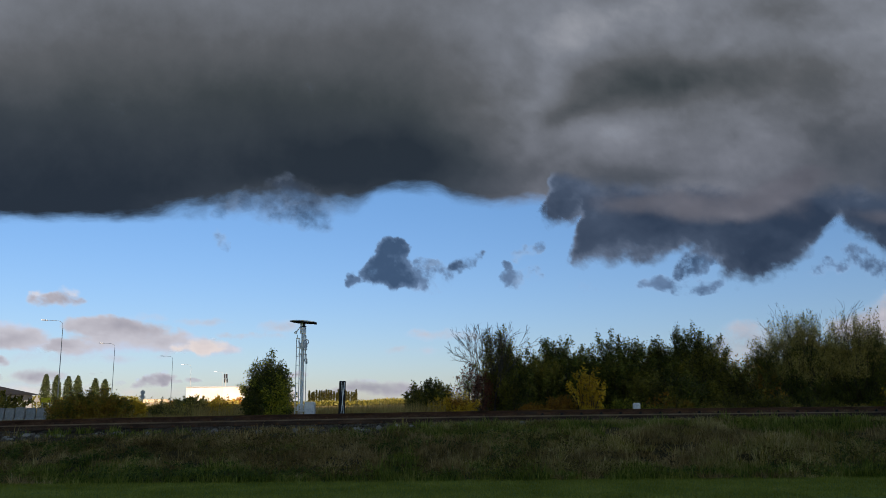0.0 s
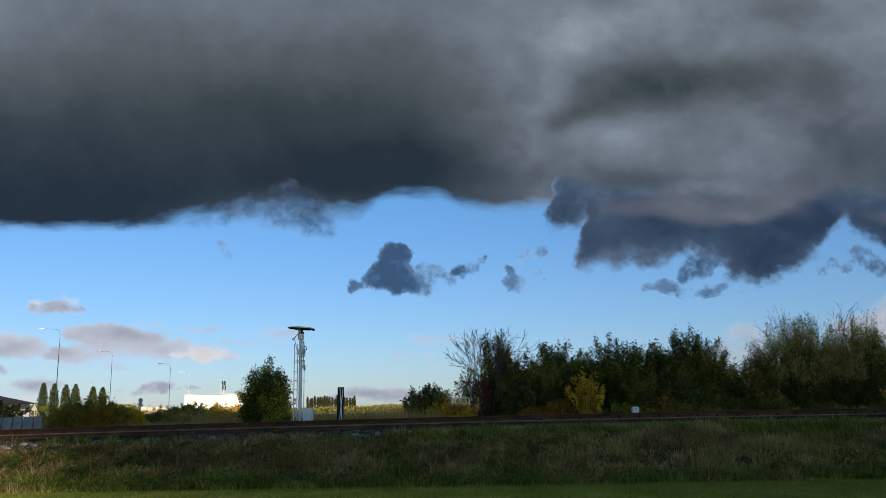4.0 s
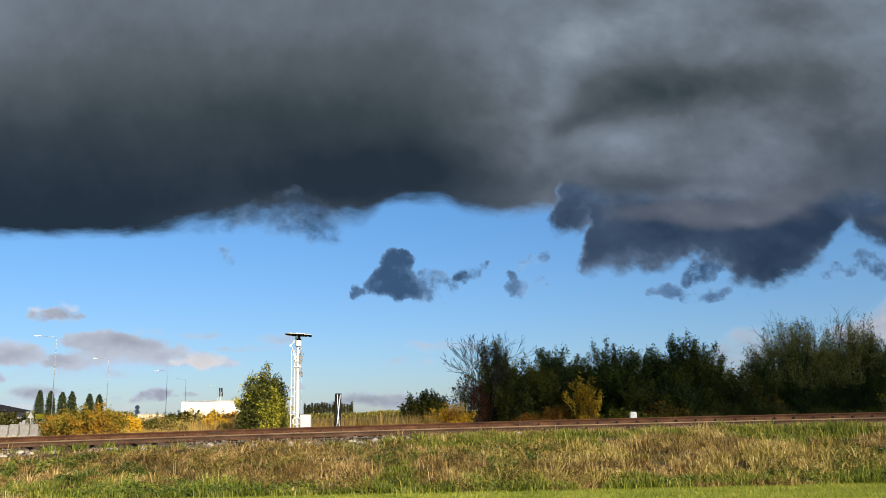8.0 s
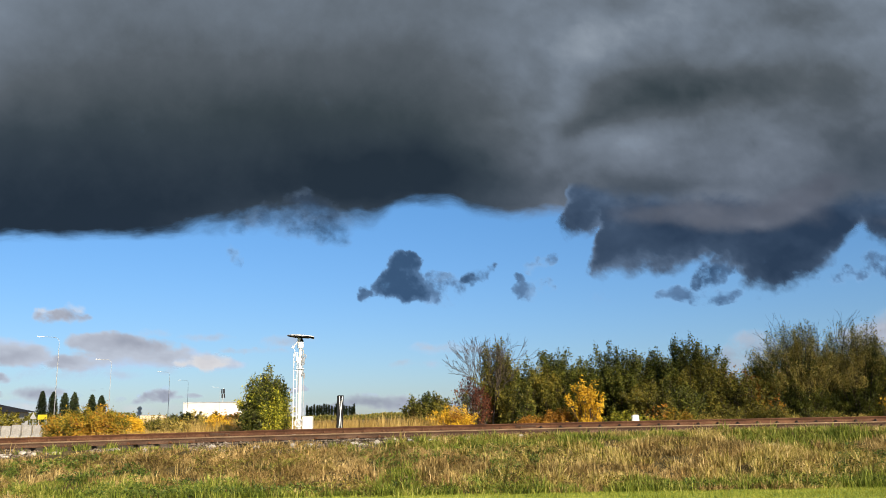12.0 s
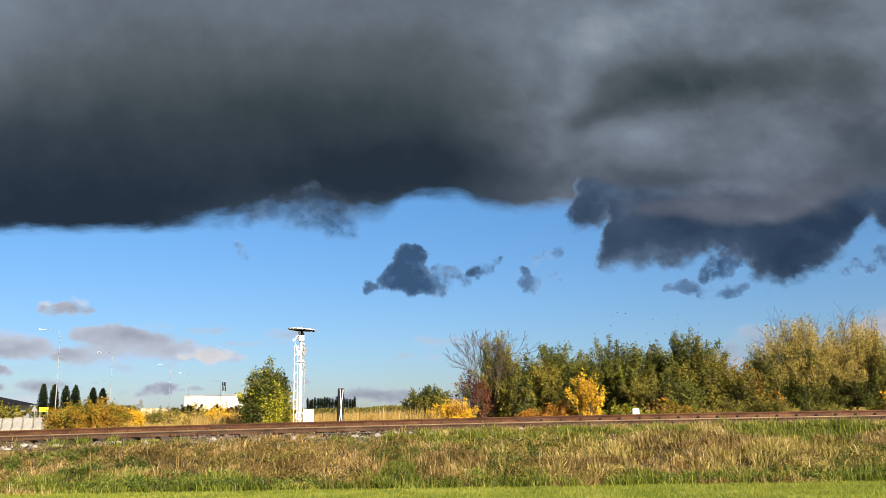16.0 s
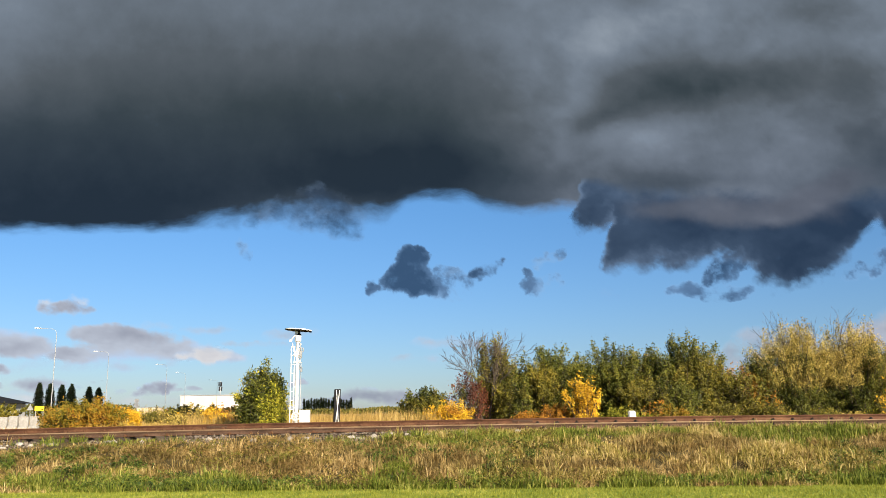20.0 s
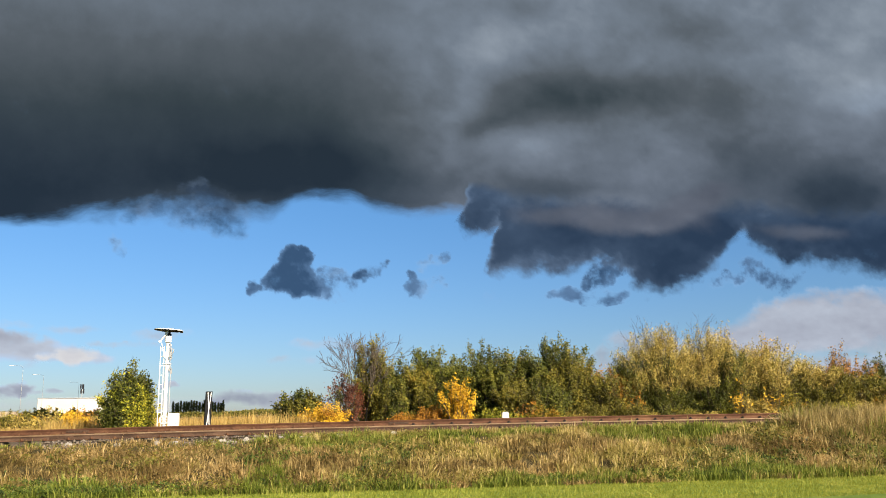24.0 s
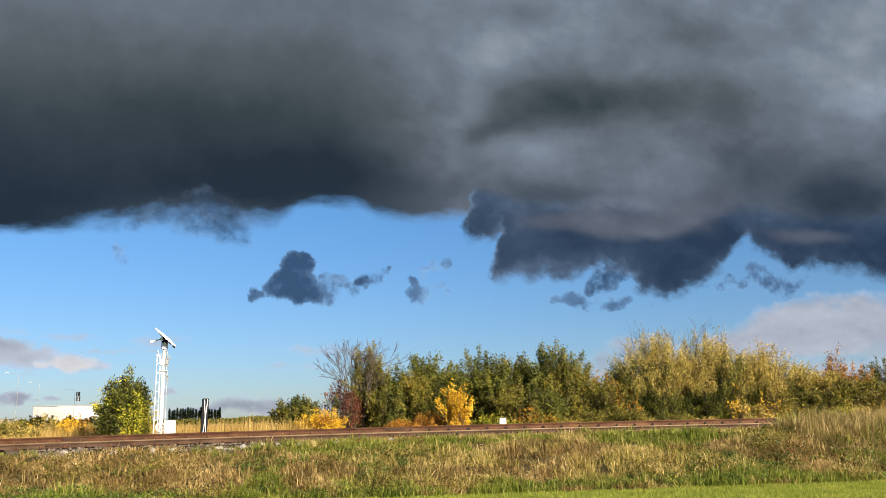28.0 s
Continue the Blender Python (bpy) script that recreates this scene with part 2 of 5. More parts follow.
BLADE_MIX = leaves("verge_mixed_blades", [(0, (0.092, 0.092, 0.015)), (0.3, (0.313, 0.276, 0.055)), (0.6, (0.552, 0.432, 0.156)), (1, (0.782, 0.607, 0.331))], 0.35, 0.35)
WEED = leaves("verge_weed_leaves", [(0, (0.051, 0.030, 0.014)), (0.4, (0.136, 0.093, 0.025)), (0.7, (0.170, 0.170, 0.025)), (0.88, (0.323, 0.255, 0.051)), (1, (0.468, 0.281, 0.076))], 0.3, 0.45)
BLADE_RUSSET = leaves("verge_russet_blades", [(0, (0.062, 0.045, 0.016)), (0.35, (0.235, 0.166, 0.058)), (0.7, (0.459, 0.342, 0.134)), (1, (0.784, 0.605, 0.314))], 0.35)
BLADE_FIELD = leaves("field_dry_stalks", [(0, (0.2, 0.13, 0.035)), (0.5, (0.5, 0.34, 0.1)), (1, (0.7, 0.52, 0.2))], 0.35)
BLADE_REED = leaves("reed_blades", [(0, (0.1, 0.085, 0.03)), (0.5, (0.42, 0.32, 0.125)), (1, (0.68, 0.54, 0.28))], 0.35)

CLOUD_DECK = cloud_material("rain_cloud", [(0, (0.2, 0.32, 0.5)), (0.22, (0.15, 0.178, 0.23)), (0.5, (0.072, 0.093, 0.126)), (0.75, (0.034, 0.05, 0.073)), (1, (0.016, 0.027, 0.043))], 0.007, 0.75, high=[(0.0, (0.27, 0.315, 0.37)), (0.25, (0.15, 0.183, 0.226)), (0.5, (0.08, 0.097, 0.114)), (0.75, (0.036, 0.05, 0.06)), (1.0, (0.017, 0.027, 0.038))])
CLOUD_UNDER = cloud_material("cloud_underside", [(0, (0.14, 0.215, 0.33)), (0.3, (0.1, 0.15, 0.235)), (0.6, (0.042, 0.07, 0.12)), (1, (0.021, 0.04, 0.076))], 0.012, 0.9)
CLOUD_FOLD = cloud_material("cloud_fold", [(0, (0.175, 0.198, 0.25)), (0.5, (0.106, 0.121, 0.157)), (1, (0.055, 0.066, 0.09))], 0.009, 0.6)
CLOUD_BLUE = cloud_material("blue_grey_cloud", [(0, (0.22, 0.4, 0.66)), (0.35, (0.1, 0.19, 0.34)), (1, (0.036, 0.08, 0.16))], 0.016, 1.1)
CLOUD_PALE = cloud_material("pale_low_cloud", [(0, (0.42, 0.55, 0.74)), (0.35, (0.43, 0.475, 0.56)), (0.65, (0.345, 0.375, 0.45)), (1, (0.25, 0.275, 0.345))], 0.012, 1.0)
CLOUD_SUNLIT = cloud_material("sunlit_low_cloud", [(0, (0.42, 0.56, 0.76)), (0.4, (0.6, 0.6, 0.62)), (0.75, (0.5, 0.5, 0.54)), (1, (0.34, 0.36, 0.43))], 0.012, 1.0)
CLOUD_BODY, cb_nodes, cb_links = material("thinning_cloud_body")
cb_nodes["Principled BSDF"].inputs["Base Color"].default_value = (0.8, 0.8, 0.82, 1)
cb_nodes["Principled BSDF"].inputs["Roughness"].default_value = 1.0
cb_cover, cb_clear, cb_mix = cb_nodes.new("ShaderNodeAttribute"), cb_nodes.new("ShaderNodeBsdfTransparent"), cb_nodes.new("ShaderNodeMixShader")
cb_cover.attribute_name = "cover"
cb_links.new(cb_cover.outputs["Fac"], cb_mix.inputs[0])
cb_links.new(cb_clear.outputs[0], cb_mix.inputs[1])
cb_links.new(cb_nodes["Principled BSDF"].outputs[0], cb_mix.inputs[2])
cb_links.new(cb_mix.outputs[0], cb_nodes["Material Output"].inputs[0])

# ---- mesh helpers ----


def part(name, bm, mat, parent=None, label=""):
    """Link a bmesh as one mesh object, under a thing or a part."""
    me = bpy.data.meshes.new(name)
    bm.to_mesh(me)
    bm.free()
    me.materials.append(mat)
    ob = new(name, me)
    if parent:
        ob.parent = parent
    return tagged(ob, label)


def mesh_part(name, verts, faces, mat, parent=None, label="", smooth=False):
    """The same from arrays of corners and of faces that all have the same number of corners."""
    me = bpy.data.meshes.new(name)
    verts, faces = np.asarray(verts, dtype=np.float32), np.asarray(faces, dtype=np.int32)
    k = faces.shape[1]
    me.vertices.add(len(verts))
    me.vertices.foreach_set("co", verts.ravel())
    me.loops.add(faces.size)
    me.loops.foreach_set("vertex_index", faces.ravel())
    me.polygons.add(len(faces))
    me.polygons.foreach_set("loop_start", np.arange(0, faces.size, k, dtype=np.int32))
    me.update(calc_edges=True)
    if smooth:
        me.polygons.foreach_set("use_smooth", np.ones(len(faces), dtype=bool))
    me.materials.append(mat)
    ob = new(name, me)
    if parent:
        ob.parent = parent
    return tagged(ob, label)


def thing(name, at, label, category, group="", turn=0.0, kind=""):
    ob = new(name)
    ob.matrix_basis = pose(*at, 0, 0, turn)
    ob.empty_display_size = 0.2
    return tagged(ob, label, category, group, kind)


def box(bm, size, at=(0, 0, 0), bevel=0.0, rot=(0, 0, 0)):
    g = bmesh.ops.create_cube(bm, size=1.0, matrix=pose(*at, *rot) @ Matrix.Diagonal((*size, 1)))
    if bevel:
        edges = list({e for v in g["verts"] for e in v.link_edges})
        bmesh.ops.bevel(bm, geom=edges, offset=bevel, segments=2, affect="EDGES", clamp_overlap=True)


def rod(bm, a, b, r, r2=None, n=10):
    """A round bar from a to b."""
    a, b = Vector(a), Vector(b)
    m = Matrix.Translation((a + b) / 2) @ (b - a).to_track_quat("Z", "Y").to_matrix().to_4x4()
    bmesh.ops.create_cone(bm, cap_ends=True, segments=n, radius1=r, radius2=r if r2 is None else r2, depth=(b - a).length, matrix=m)


def ring(bm, centre, radius, r, axis="Y", n=24, k=8):
    verts = []
    for i in range(n):
        a = 2 * math.pi * i / n
        for j in range(k):
            b = 2 * math.pi * j / k
            u, w, q = (radius + r * math.cos(b)) * math.cos(a), (radius + r * math.cos(b)) * math.sin(a), r * math.sin(b)
            p = {"Y": (u, q, w), "Z": (u, w, q), "X": (q, u, w)}[axis]
            verts.append(bm.verts.new((p[0] + centre[0], p[1] + centre[1], p[2] + centre[2])))
    for i in range(n):
        for j in range(k):
            bm.faces.new([verts[c] for c in (i * k + j, ((i + 1) % n) * k + j, ((i + 1) % n) * k + (j + 1) % k, i * k + (j + 1) % k)])


def lattice(seed):
    return np.random.default_rng(seed).random((64, 64))


def value_noise(x, y, grid):
    xi, yi = np.floor(x).astype(int), np.floor(y).astype(int)
    fx, fy = x - xi, y - yi
    fx, fy = fx * fx * (3 - 2 * fx), fy * fy * (3 - 2 * fy)
    g = lambda i, j: grid[(xi + i) % 64, (yi + j) % 64]
    return (g(0, 0) * (1 - fx) + g(1, 0) * fx) * (1 - fy) + (g(0, 1) * (1 - fx) + g(1, 1) * fx) * fy


def fbm(x, y, seed, octaves=5, gain=0.5):
    """Layered noise about zero, roughly -0.5 to 0.5."""
    x, y = np.asarray(x, float), np.asarray(y, float)
    total, amp, norm, grid = 0.0, 1.0, 0.0, lattice(seed)
    for k in range(octaves):
        total = total + amp * value_noise(x * 2 ** k + 17.3 * k, y * 2 ** k + 9.1 * k, grid)
        norm += amp
        amp *= gain
    return total / norm - 0.5


def smooth01(v):
    v = np.clip(v, 0, 1)
    return v * v * (3 - 2 * v)


# ---- ground ----
RAIL_NEAR, RAIL_FAR = 24.5, 26.02


def grade(x):
    """The line climbs gently to the right and levels out."""
    x = np.clip(x, -25, 12.5)
    return 0.0075 * x - 0.0003 * x * x


def ground_height(x, y):
    x, y = np.asarray(x, float), np.asarray(y, float)
    toe = 18.2 + 0.5 * fbm(x * 0.25, x * 0 + 3, 5, 3)
    z = 0.90 * smooth01((y - toe) / 5.2) * (1 + grade(x))
    z = z + (0.16 * fbm(x * 0.8, y * 0.8, 6, 4) + 0.2 * fbm(x * 1.9, y * 1.9, 9, 3)) * smooth01((y - toe) / 1.5) * smooth01((40 - y) / 6)
    flat = 0.97 + grade(x)
    z = np.where(y > 23.2, z + (flat - z) * smooth01((y - 23.2) / 0.6), z)
    far = 0.85 + 0.2 * fbm(x * 0.05, y * 0.05, 7, 3)
    z = np.where(y > 27.4, flat + (far - flat) * smooth01((y - 27.4) / 6), z)
    return np.where(y < 17.2, 0.03 * fbm(x * 0.7, y * 0.7, 8, 3), z)


def build_ground():
    near = np.arange(-36, 36.01, 0.3)
    out = np.geomspace(2, 4500, 40)
    xs = np.concatenate([-36 - out[::-1], near, 36 + out])
    ys = np.concatenate([-4 - out[::-1], np.arange(-4, 14, 2.0), np.arange(14, 34, 0.2), 34 + np.geomspace(0.1, 4400, 60)])
    gx, gy = np.meshgrid(xs, ys)
    z = ground_height(gx, gy)
    verts = np.stack([gx, gy, z], -1).reshape(-1, 3)
    w = len(xs)
    i = (np.arange(len(ys) - 1)[:, None] * w + np.arange(w - 1)[None]).ravel()
    faces = np.stack([i, i + 1, i + w + 1, i + w], 1)
    ob = mesh_part("ground", verts, faces, LAWN, smooth=True)
    tagged(ob, "flat mown lawn, weedy verge and dry field", "ground", kind="structure")
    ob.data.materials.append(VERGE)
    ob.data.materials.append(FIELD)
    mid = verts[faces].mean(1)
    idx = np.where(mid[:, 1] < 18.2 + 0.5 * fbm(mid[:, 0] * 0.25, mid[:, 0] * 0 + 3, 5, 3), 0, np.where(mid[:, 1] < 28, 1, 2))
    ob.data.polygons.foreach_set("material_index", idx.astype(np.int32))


build_ground()

# ---- railway ----


def build_railway():
    track = thing("railway_track", (0, 0, 0), "rusty single railway track on timber sleepers, slightly canted", "railway track", kind="structure")
    x0, x1 = -34.0, 40.0
    profile = [(-0.066, 0), (0.066, 0), (0.066, 0.012), (0.012, 0.03), (0.009, 0.1), (0.035, 0.115), (0.036, 0.145), (0.028, 0.152), (-0.028, 0.152), (-0.036, 0.145), (-0.035, 0.115), (-0.009, 0.1), (-0.012, 0.03), (-0.066, 0.012)]
    bases = {RAIL_NEAR: 1.075, RAIL_FAR: 1.208}
    for y, base in bases.items():
        xs = np.linspace(x0, x1, 75)
        verts = [(x, y + p, base + q + float(grade(x))) for x in xs for p, q in profile]
        k = len(profile)
        faces = [(i * k + j, i * k + (j + 1) % k, (i + 1) * k + (j + 1) % k, (i + 1) * k + j) for i in range(len(xs) - 1) for j in range(k)]
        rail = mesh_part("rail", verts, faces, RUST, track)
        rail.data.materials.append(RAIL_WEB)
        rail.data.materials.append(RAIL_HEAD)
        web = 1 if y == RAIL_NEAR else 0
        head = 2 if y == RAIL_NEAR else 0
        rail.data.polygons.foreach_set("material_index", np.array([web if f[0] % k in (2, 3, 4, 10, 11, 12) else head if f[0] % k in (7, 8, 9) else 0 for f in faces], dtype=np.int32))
    bm = bmesh.new()
    box(bm, (0.24, 2.6, 0.15), bevel=0.015)
    sleeper = part("sleeper", bm, TIMBER, track)
    bm = bmesh.new()
    box(bm, (0.1, 0.28, 0.012), (0, 0, 0.006), 0.003)
    for s in (-1, 1):
        box(bm, (0.085, 0.045, 0.055), (0, s * 0.085, 0.03), 0.008)
        rod(bm, (0.0, s * 0.115, 0.0), (0.0, s * 0.115, 0.07), 0.018, n=6)
    chair = part("rail_chair", bm, RUST, track)
    # darker copy of the chair for the right-hand stretch
    dark_chair = chair.data.copy()
    dark_chair.materials[0] = DARK_IRON
    tilt = math.degrees(math.atan2(bases[RAIL_FAR] - bases[RAIL_NEAR], RAIL_FAR - RAIL_NEAR))
    rng = random.Random(4)
    first = True
    for i in range(int((x1 - x0) / 0.6)):
        x = x0 + 0.3 + 0.6 * i
        m = pose(x + rng.uniform(-0.02, 0.02), (RAIL_NEAR + RAIL_FAR) / 2 + rng.uniform(-0.04, 0.04), 1.055 + float(grade(x)), tilt, 0, rng.uniform(-1, 1))
        if first:
            sleeper.matrix_basis = m
        else:
            copy_thing(sleeper, m)
        for y, base in bases.items():
            mc = pose(x, y, base + float(grade(x)) + 0.001, 0, 0, rng.uniform(-2, 2))
            if first and y == RAIL_NEAR:
                chair.matrix_basis = mc
            else:
                made = copy_thing(chair, mc)
                if x > 2.5:
                    made.data = dark_chair
        first = False
    for y, base in bases.items():
        for x in (-19.4, -6.9, 2.45, 14.95, 27.4):
            bm = bmesh.new()
            for s in (-1, 1):
                box(bm, (0.62, 0.02, 0.08), (0, s * 0.022, 0.065), 0.005)
                for k in (-0.24, -0.09, 0.09, 0.24):
                    rod(bm, (k, s * 0.03, 0.068), (k, s * 0.06, 0.068), 0.018, n=6)
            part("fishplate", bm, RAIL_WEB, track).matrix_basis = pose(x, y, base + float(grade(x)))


build_railway()


def build_ballast():
    """Loose stones on the near shoulder, thinning into the weeds to the right."""
    rng = np.random.default_rng(11)
    n = 32000
    x = rng.uniform(-26, 20, n)
    keep = rng.random(n) < np.where(x < 1, 1.0, 0.25)
    x = x[keep]
    y = rng.triangular(22.0, 23.3, 26.6, len(x))
    patch = fbm(x * 0.6, y * 0.6, 21, 3)
    ok = patch + 0.12 * np.exp(-((x + 11.6) / 1.2) ** 2) + 0.08 * np.exp(-((x + 2.6) / 0.8) ** 2) > 0.1
    x, y = x[ok], y[ok]
    s = rng.uniform(0.01, 0.034, len(x)) * np.where(rng.random(len(x)) < 0.06, 2.2, 1.0)
    base = np.array([(1, 0, 0), (-1, 0, 0), (0, 1, 0), (0, -1, 0), (0, 0, 0.8), (0, 0, -0.8)], float)
    tri = np.array([(0, 2, 4), (2, 1, 4), (1, 3, 4), (3, 0, 4), (2, 0, 5), (1, 2, 5), (3, 1, 5), (0, 3, 5)])
    v = base[None] * s[:, None, None] * rng.uniform(0.6, 1.4, (len(x), 6, 1))
    a = rng.uniform(0, 6.28, len(x))
    c, d = np.cos(a)[:, None], np.sin(a)[:, None]
    v = np.stack([v[..., 0] * c - v[..., 1] * d, v[..., 0] * d + v[..., 1] * c, v[..., 2]], -1)
    z = ground_height(x, y) + s * 0.4 + np.where((y > 24) & (y < 26.6), 0.05, 0)
    v += np.stack([x, y, z], -1)[:, None]
    f = (tri[None] + 6 * np.arange(len(x))[:, None, None]).reshape(-1, 3)
    tagged(mesh_part("ballast_stones", v.reshape(-1, 3), f, BALLAST), "loose pale grey ballast stones beside the rails", "gravel", kind="stuff")


build_ballast()

def leaf_mesh(name, pts, size, mat, parent, rng, stretch=1.7, wide=0.45, rise=0.0):
    """Small pointed leaves at the points, turned at random but more often towards the light."""
    n = len(pts)
    nrm = rng.normal(0, 1, (n, 3)) + np.array([0.25, -0.55, 0.75])
    nrm /= np.linalg.norm(nrm, axis=1, keepdims=True)
    d = np.cross(nrm, rng.normal(0, 1, (n, 3)))
    d += np.array([0, 0, rise])
    d /= np.linalg.norm(d, axis=1, keepdims=True)
    u = np.cross(nrm, d)
    s = size * rng.uniform(0.6, 1.4, n)[:, None]
    v = np.stack([pts - u * s * wide, pts + u * s * wide, pts + d * s * stretch + nrm * s * 0.2], 1).reshape(-1, 3)
    f = np.arange(3 * n).reshape(-1, 3)
    return mesh_part(name, v, f, mat, parent)


# ---- grass ----


def blades(name, x, y, height, lean, width, mat, label, seed, parent=None, way=None, short=False):
    """Grass blades, each one a bent pair of triangles with its root on the ground."""
    rng = np.random.default_rng(seed)
    n = len(x)
    a = rng.uniform(0, 2 * np.pi, n)
    h = height * rng.uniform(0.55, 1.25, n)
    w = width * rng.uniform(0.6, 1.4, n)
    tilt = lean * rng.normal(0, 1, n)
    b = rng.uniform(0, 2 * np.pi, n)
    if way is not None:
        b, tilt = way, np.abs(tilt)
    root = np.stack([x, y, ground_height(x, y) - 0.01], -1)
    side = np.stack([np.cos(a) * w, np.sin(a) * w, np.zeros(n)], -1)
    bend = np.stack([np.cos(b) * tilt * h, np.sin(b) * tilt * h, np.zeros(n)], -1)
    up = np.stack([np.zeros(n), np.zeros(n), h], -1)
    tip = root + up * np.clip(1 - 0.4 * np.abs(tilt), 0.3, 1)[:, None] + bend
    if short:
        v = np.stack([root - 1.2 * side, root + 1.2 * side, tip], 1).reshape(-1, 3)
        return tagged(mesh_part(name, v, np.arange(3 * n).reshape(-1, 3), mat, parent), label, "grass", kind="stuff")
    mid = root + 0.55 * up + 0.3 * bend
    v = np.stack([root - side, root + side, mid + 0.7 * side, mid - 0.7 * side, tip], 1).reshape(-1, 3)
    i = 5 * np.arange(n)[:, None]
    f = np.concatenate([i + np.array([[0, 1, 2]]), i + np.array([[0, 2, 3]]), i + np.array([[3, 2, 4]])])
    return tagged(mesh_part(name, v, f, mat, parent), label, "grass", kind="stuff")


def tufts(x, y, per, radius, rng):
    """Points in tufts round the given centres, with the way in which each blade bends out of its tuft."""
    n = len(x) * per
    a, r = rng.uniform(0, 2 * np.pi, n), radius * np.sqrt(rng.random(n))
    return np.repeat(x, per) + r * np.cos(a), np.repeat(y, per) + r * np.sin(a), a + rng.normal(0, 0.5, n)


def build_grass():
    rng = np.random.default_rng(31)
    n = 170000
    x, y = rng.uniform(-12, 15, n), 14.4 + 4.2 * rng.random(n)
    ok = y < 18.35 + 0.5 * fbm(x * 0.25, x * 0 + 3, 5, 3)
    x, y = x[ok], y[ok]
    blades("lawn_grass", x, y, 0.05, 0.55, 0.006, BLADE_LAWN, "short mown bright green lawn grass", 32, short=True)
    # tufts on the bank
    n = 12500
    x, y = rng.uniform(-15.5, 20, n), 18.1 + 5.7 * rng.random(n)
    keep = rng.random(n) < np.where((x < -1.5) & (y > 22.1 + 0.4 * fbm(x * 0.8, x * 0, 49, 3)), 0.13, 1.0) * (0.4 + 0.6 * smooth01(5.0 * fbm(x * 1.3, y * 1.8, 48, 3) + 0.5))
    x, y = x[keep], y[keep]
    green = 0.02 + 1.4 * fbm(x * 0.7, y * 1.0, 41, 4) + 0.26 * np.exp(-((y - 18.6) / 1.0) ** 2) + 0.36 * np.exp(-((y - 23.0) / 0.8) ** 2) * smooth01((x + 3.4) / 1.0) * (1 - 0.45 * smooth01((x - 2) / 3)) - 0.2 * np.exp(-((y - 21.3) / 0.8) ** 2)
    lush = fbm(x * 0.45 + 3, y * 0.9, 42, 3) + 0.3 * np.exp(-((y - 22.8) / 0.9) ** 2) * smooth01((x + 4.5) / 2) + 0.1 * smooth01((x + 2) / 4)
    tall = 0.07 + 0.2 * np.clip(1.4 * fbm(x * 0.9, y * 0.9, 43, 3) + 0.42, 0, 1) + 0.16 * (rng.random(len(x)) < 0.06) + 0.06 * smooth01((x - 4) / 4)
    is_green = green > 0.16
    is_russet = ~is_green & (fbm(x * 0.55 + 7, y * 1.1, 60, 4) > np.where(x > 1, 0.14, 0.06) - 0.12 * np.exp(-((y - 21.0) / 0.9) ** 2))
    is_mixed = ~is_green & ~is_russet & (lush > np.where(x < -3, 0.25, 0.08))
    for name, mask, mat, label, seed, lean in (
            ("verge_green_grass", is_green, BLADE_GREEN, "rank green grass tufts at the foot of the bank", 33, 0.6),
            ("verge_mixed_grass", is_mixed, BLADE_MIX, "half-withered green and straw grass on the bank", 40, 1.0),
            ("verge_russet_grass", is_russet, BLADE_RUSSET, "withered russet weeds and grass on the bank", 42, 1.2),
            ("verge_dry_grass", ~is_green & ~is_mixed & ~is_russet, BLADE_DRY, "matted dry straw-coloured grass on the bank", 34, 1.3)):
        px, py, way = tufts(x[mask], y[mask], 24, 0.16, rng)
        blades(name, px, py, np.repeat(tall[mask], 24), lean, 0.0095, mat, label, seed, way=way)
    # flattened thatch and low weeds under the tufts
    n = 46000
    x, y = rng.uniform(-15.5, 20, n), 18.2 + 5.6 * rng.random(n)
    ok = (x > -1.5) | (y < 22.1) | (rng.random(n) < 0.12)
    x, y = x[ok], y[ok]
    blades("verge_thatch", x, y, 0.13, 1.8, 0.009, BLADE_RUSSET, "flattened brown and straw-coloured thatch on the bank", 37, short=True)
    n = 2600
    cx, cy = rng.uniform(-15.5, 19, n), 18.3 + 5.3 * rng.random(n)
    ok = (fbm(cx * 0.5, cy * 0.8, 49, 3) > np.where(cx > 3, 0.08, -0.02)) & ((cx > 0) | (cy < 22.3))
    cx, cy = cx[ok], cy[ok]
    px, py, way = tufts(cx, cy, 26, 0.17, rng)
    pz = ground_height(px, py) + 0.02 + rng.random(len(px)) ** 1.5 * 0.2
    tagged(leaf_mesh("verge_weeds", np.stack([px, py, pz], -1), 0.034, WEED, None, rng), "low withering broad-leaved weeds on the bank", "weeds", kind="stuff")
    n = 2600
    cx, cy = rng.uniform(-15.5, 19, n), 18.3 + 3.4 * rng.random(n) ** 1.4
    ok = fbm(cx * 0.6 + 4, cy * 0.9, 58, 3) > np.where((cx > 3) & (cy > 19.2), 0.15, 0.0)
    px, py, way = tufts(cx[ok], cy[ok], 34, 0.15, rng)
    pz = ground_height(px, py) + 0.02 + rng.random(len(px)) ** 1.4 * 0.16
    tagged(leaf_mesh("nettle_patch", np.stack([px, py, pz], -1), 0.034, LEAF_WEED, None, rng), "dark green low weeds at the foot of the bank", "weeds", kind="stuff")
    n = 9000
    x = rng.uniform(0.5, 14, n)
    y = rng.normal(23.75, 0.22, n)
    blades("trackside_grass", x, y, 0.16 + 0.08 * fbm(x * 0.8, y, 46, 3), 0.6, 0.008, BLADE_MIX, "grass growing up against the rail", 38)
    n = 12000
    x, y = rng.uniform(-0.5, 15, n), rng.normal(24.0, 0.2, n)
    blades("bleached_thatch", x, y, 0.17, 1.3, 0.008, BLADE_REED, "bleached straw lying along the rail", 43)
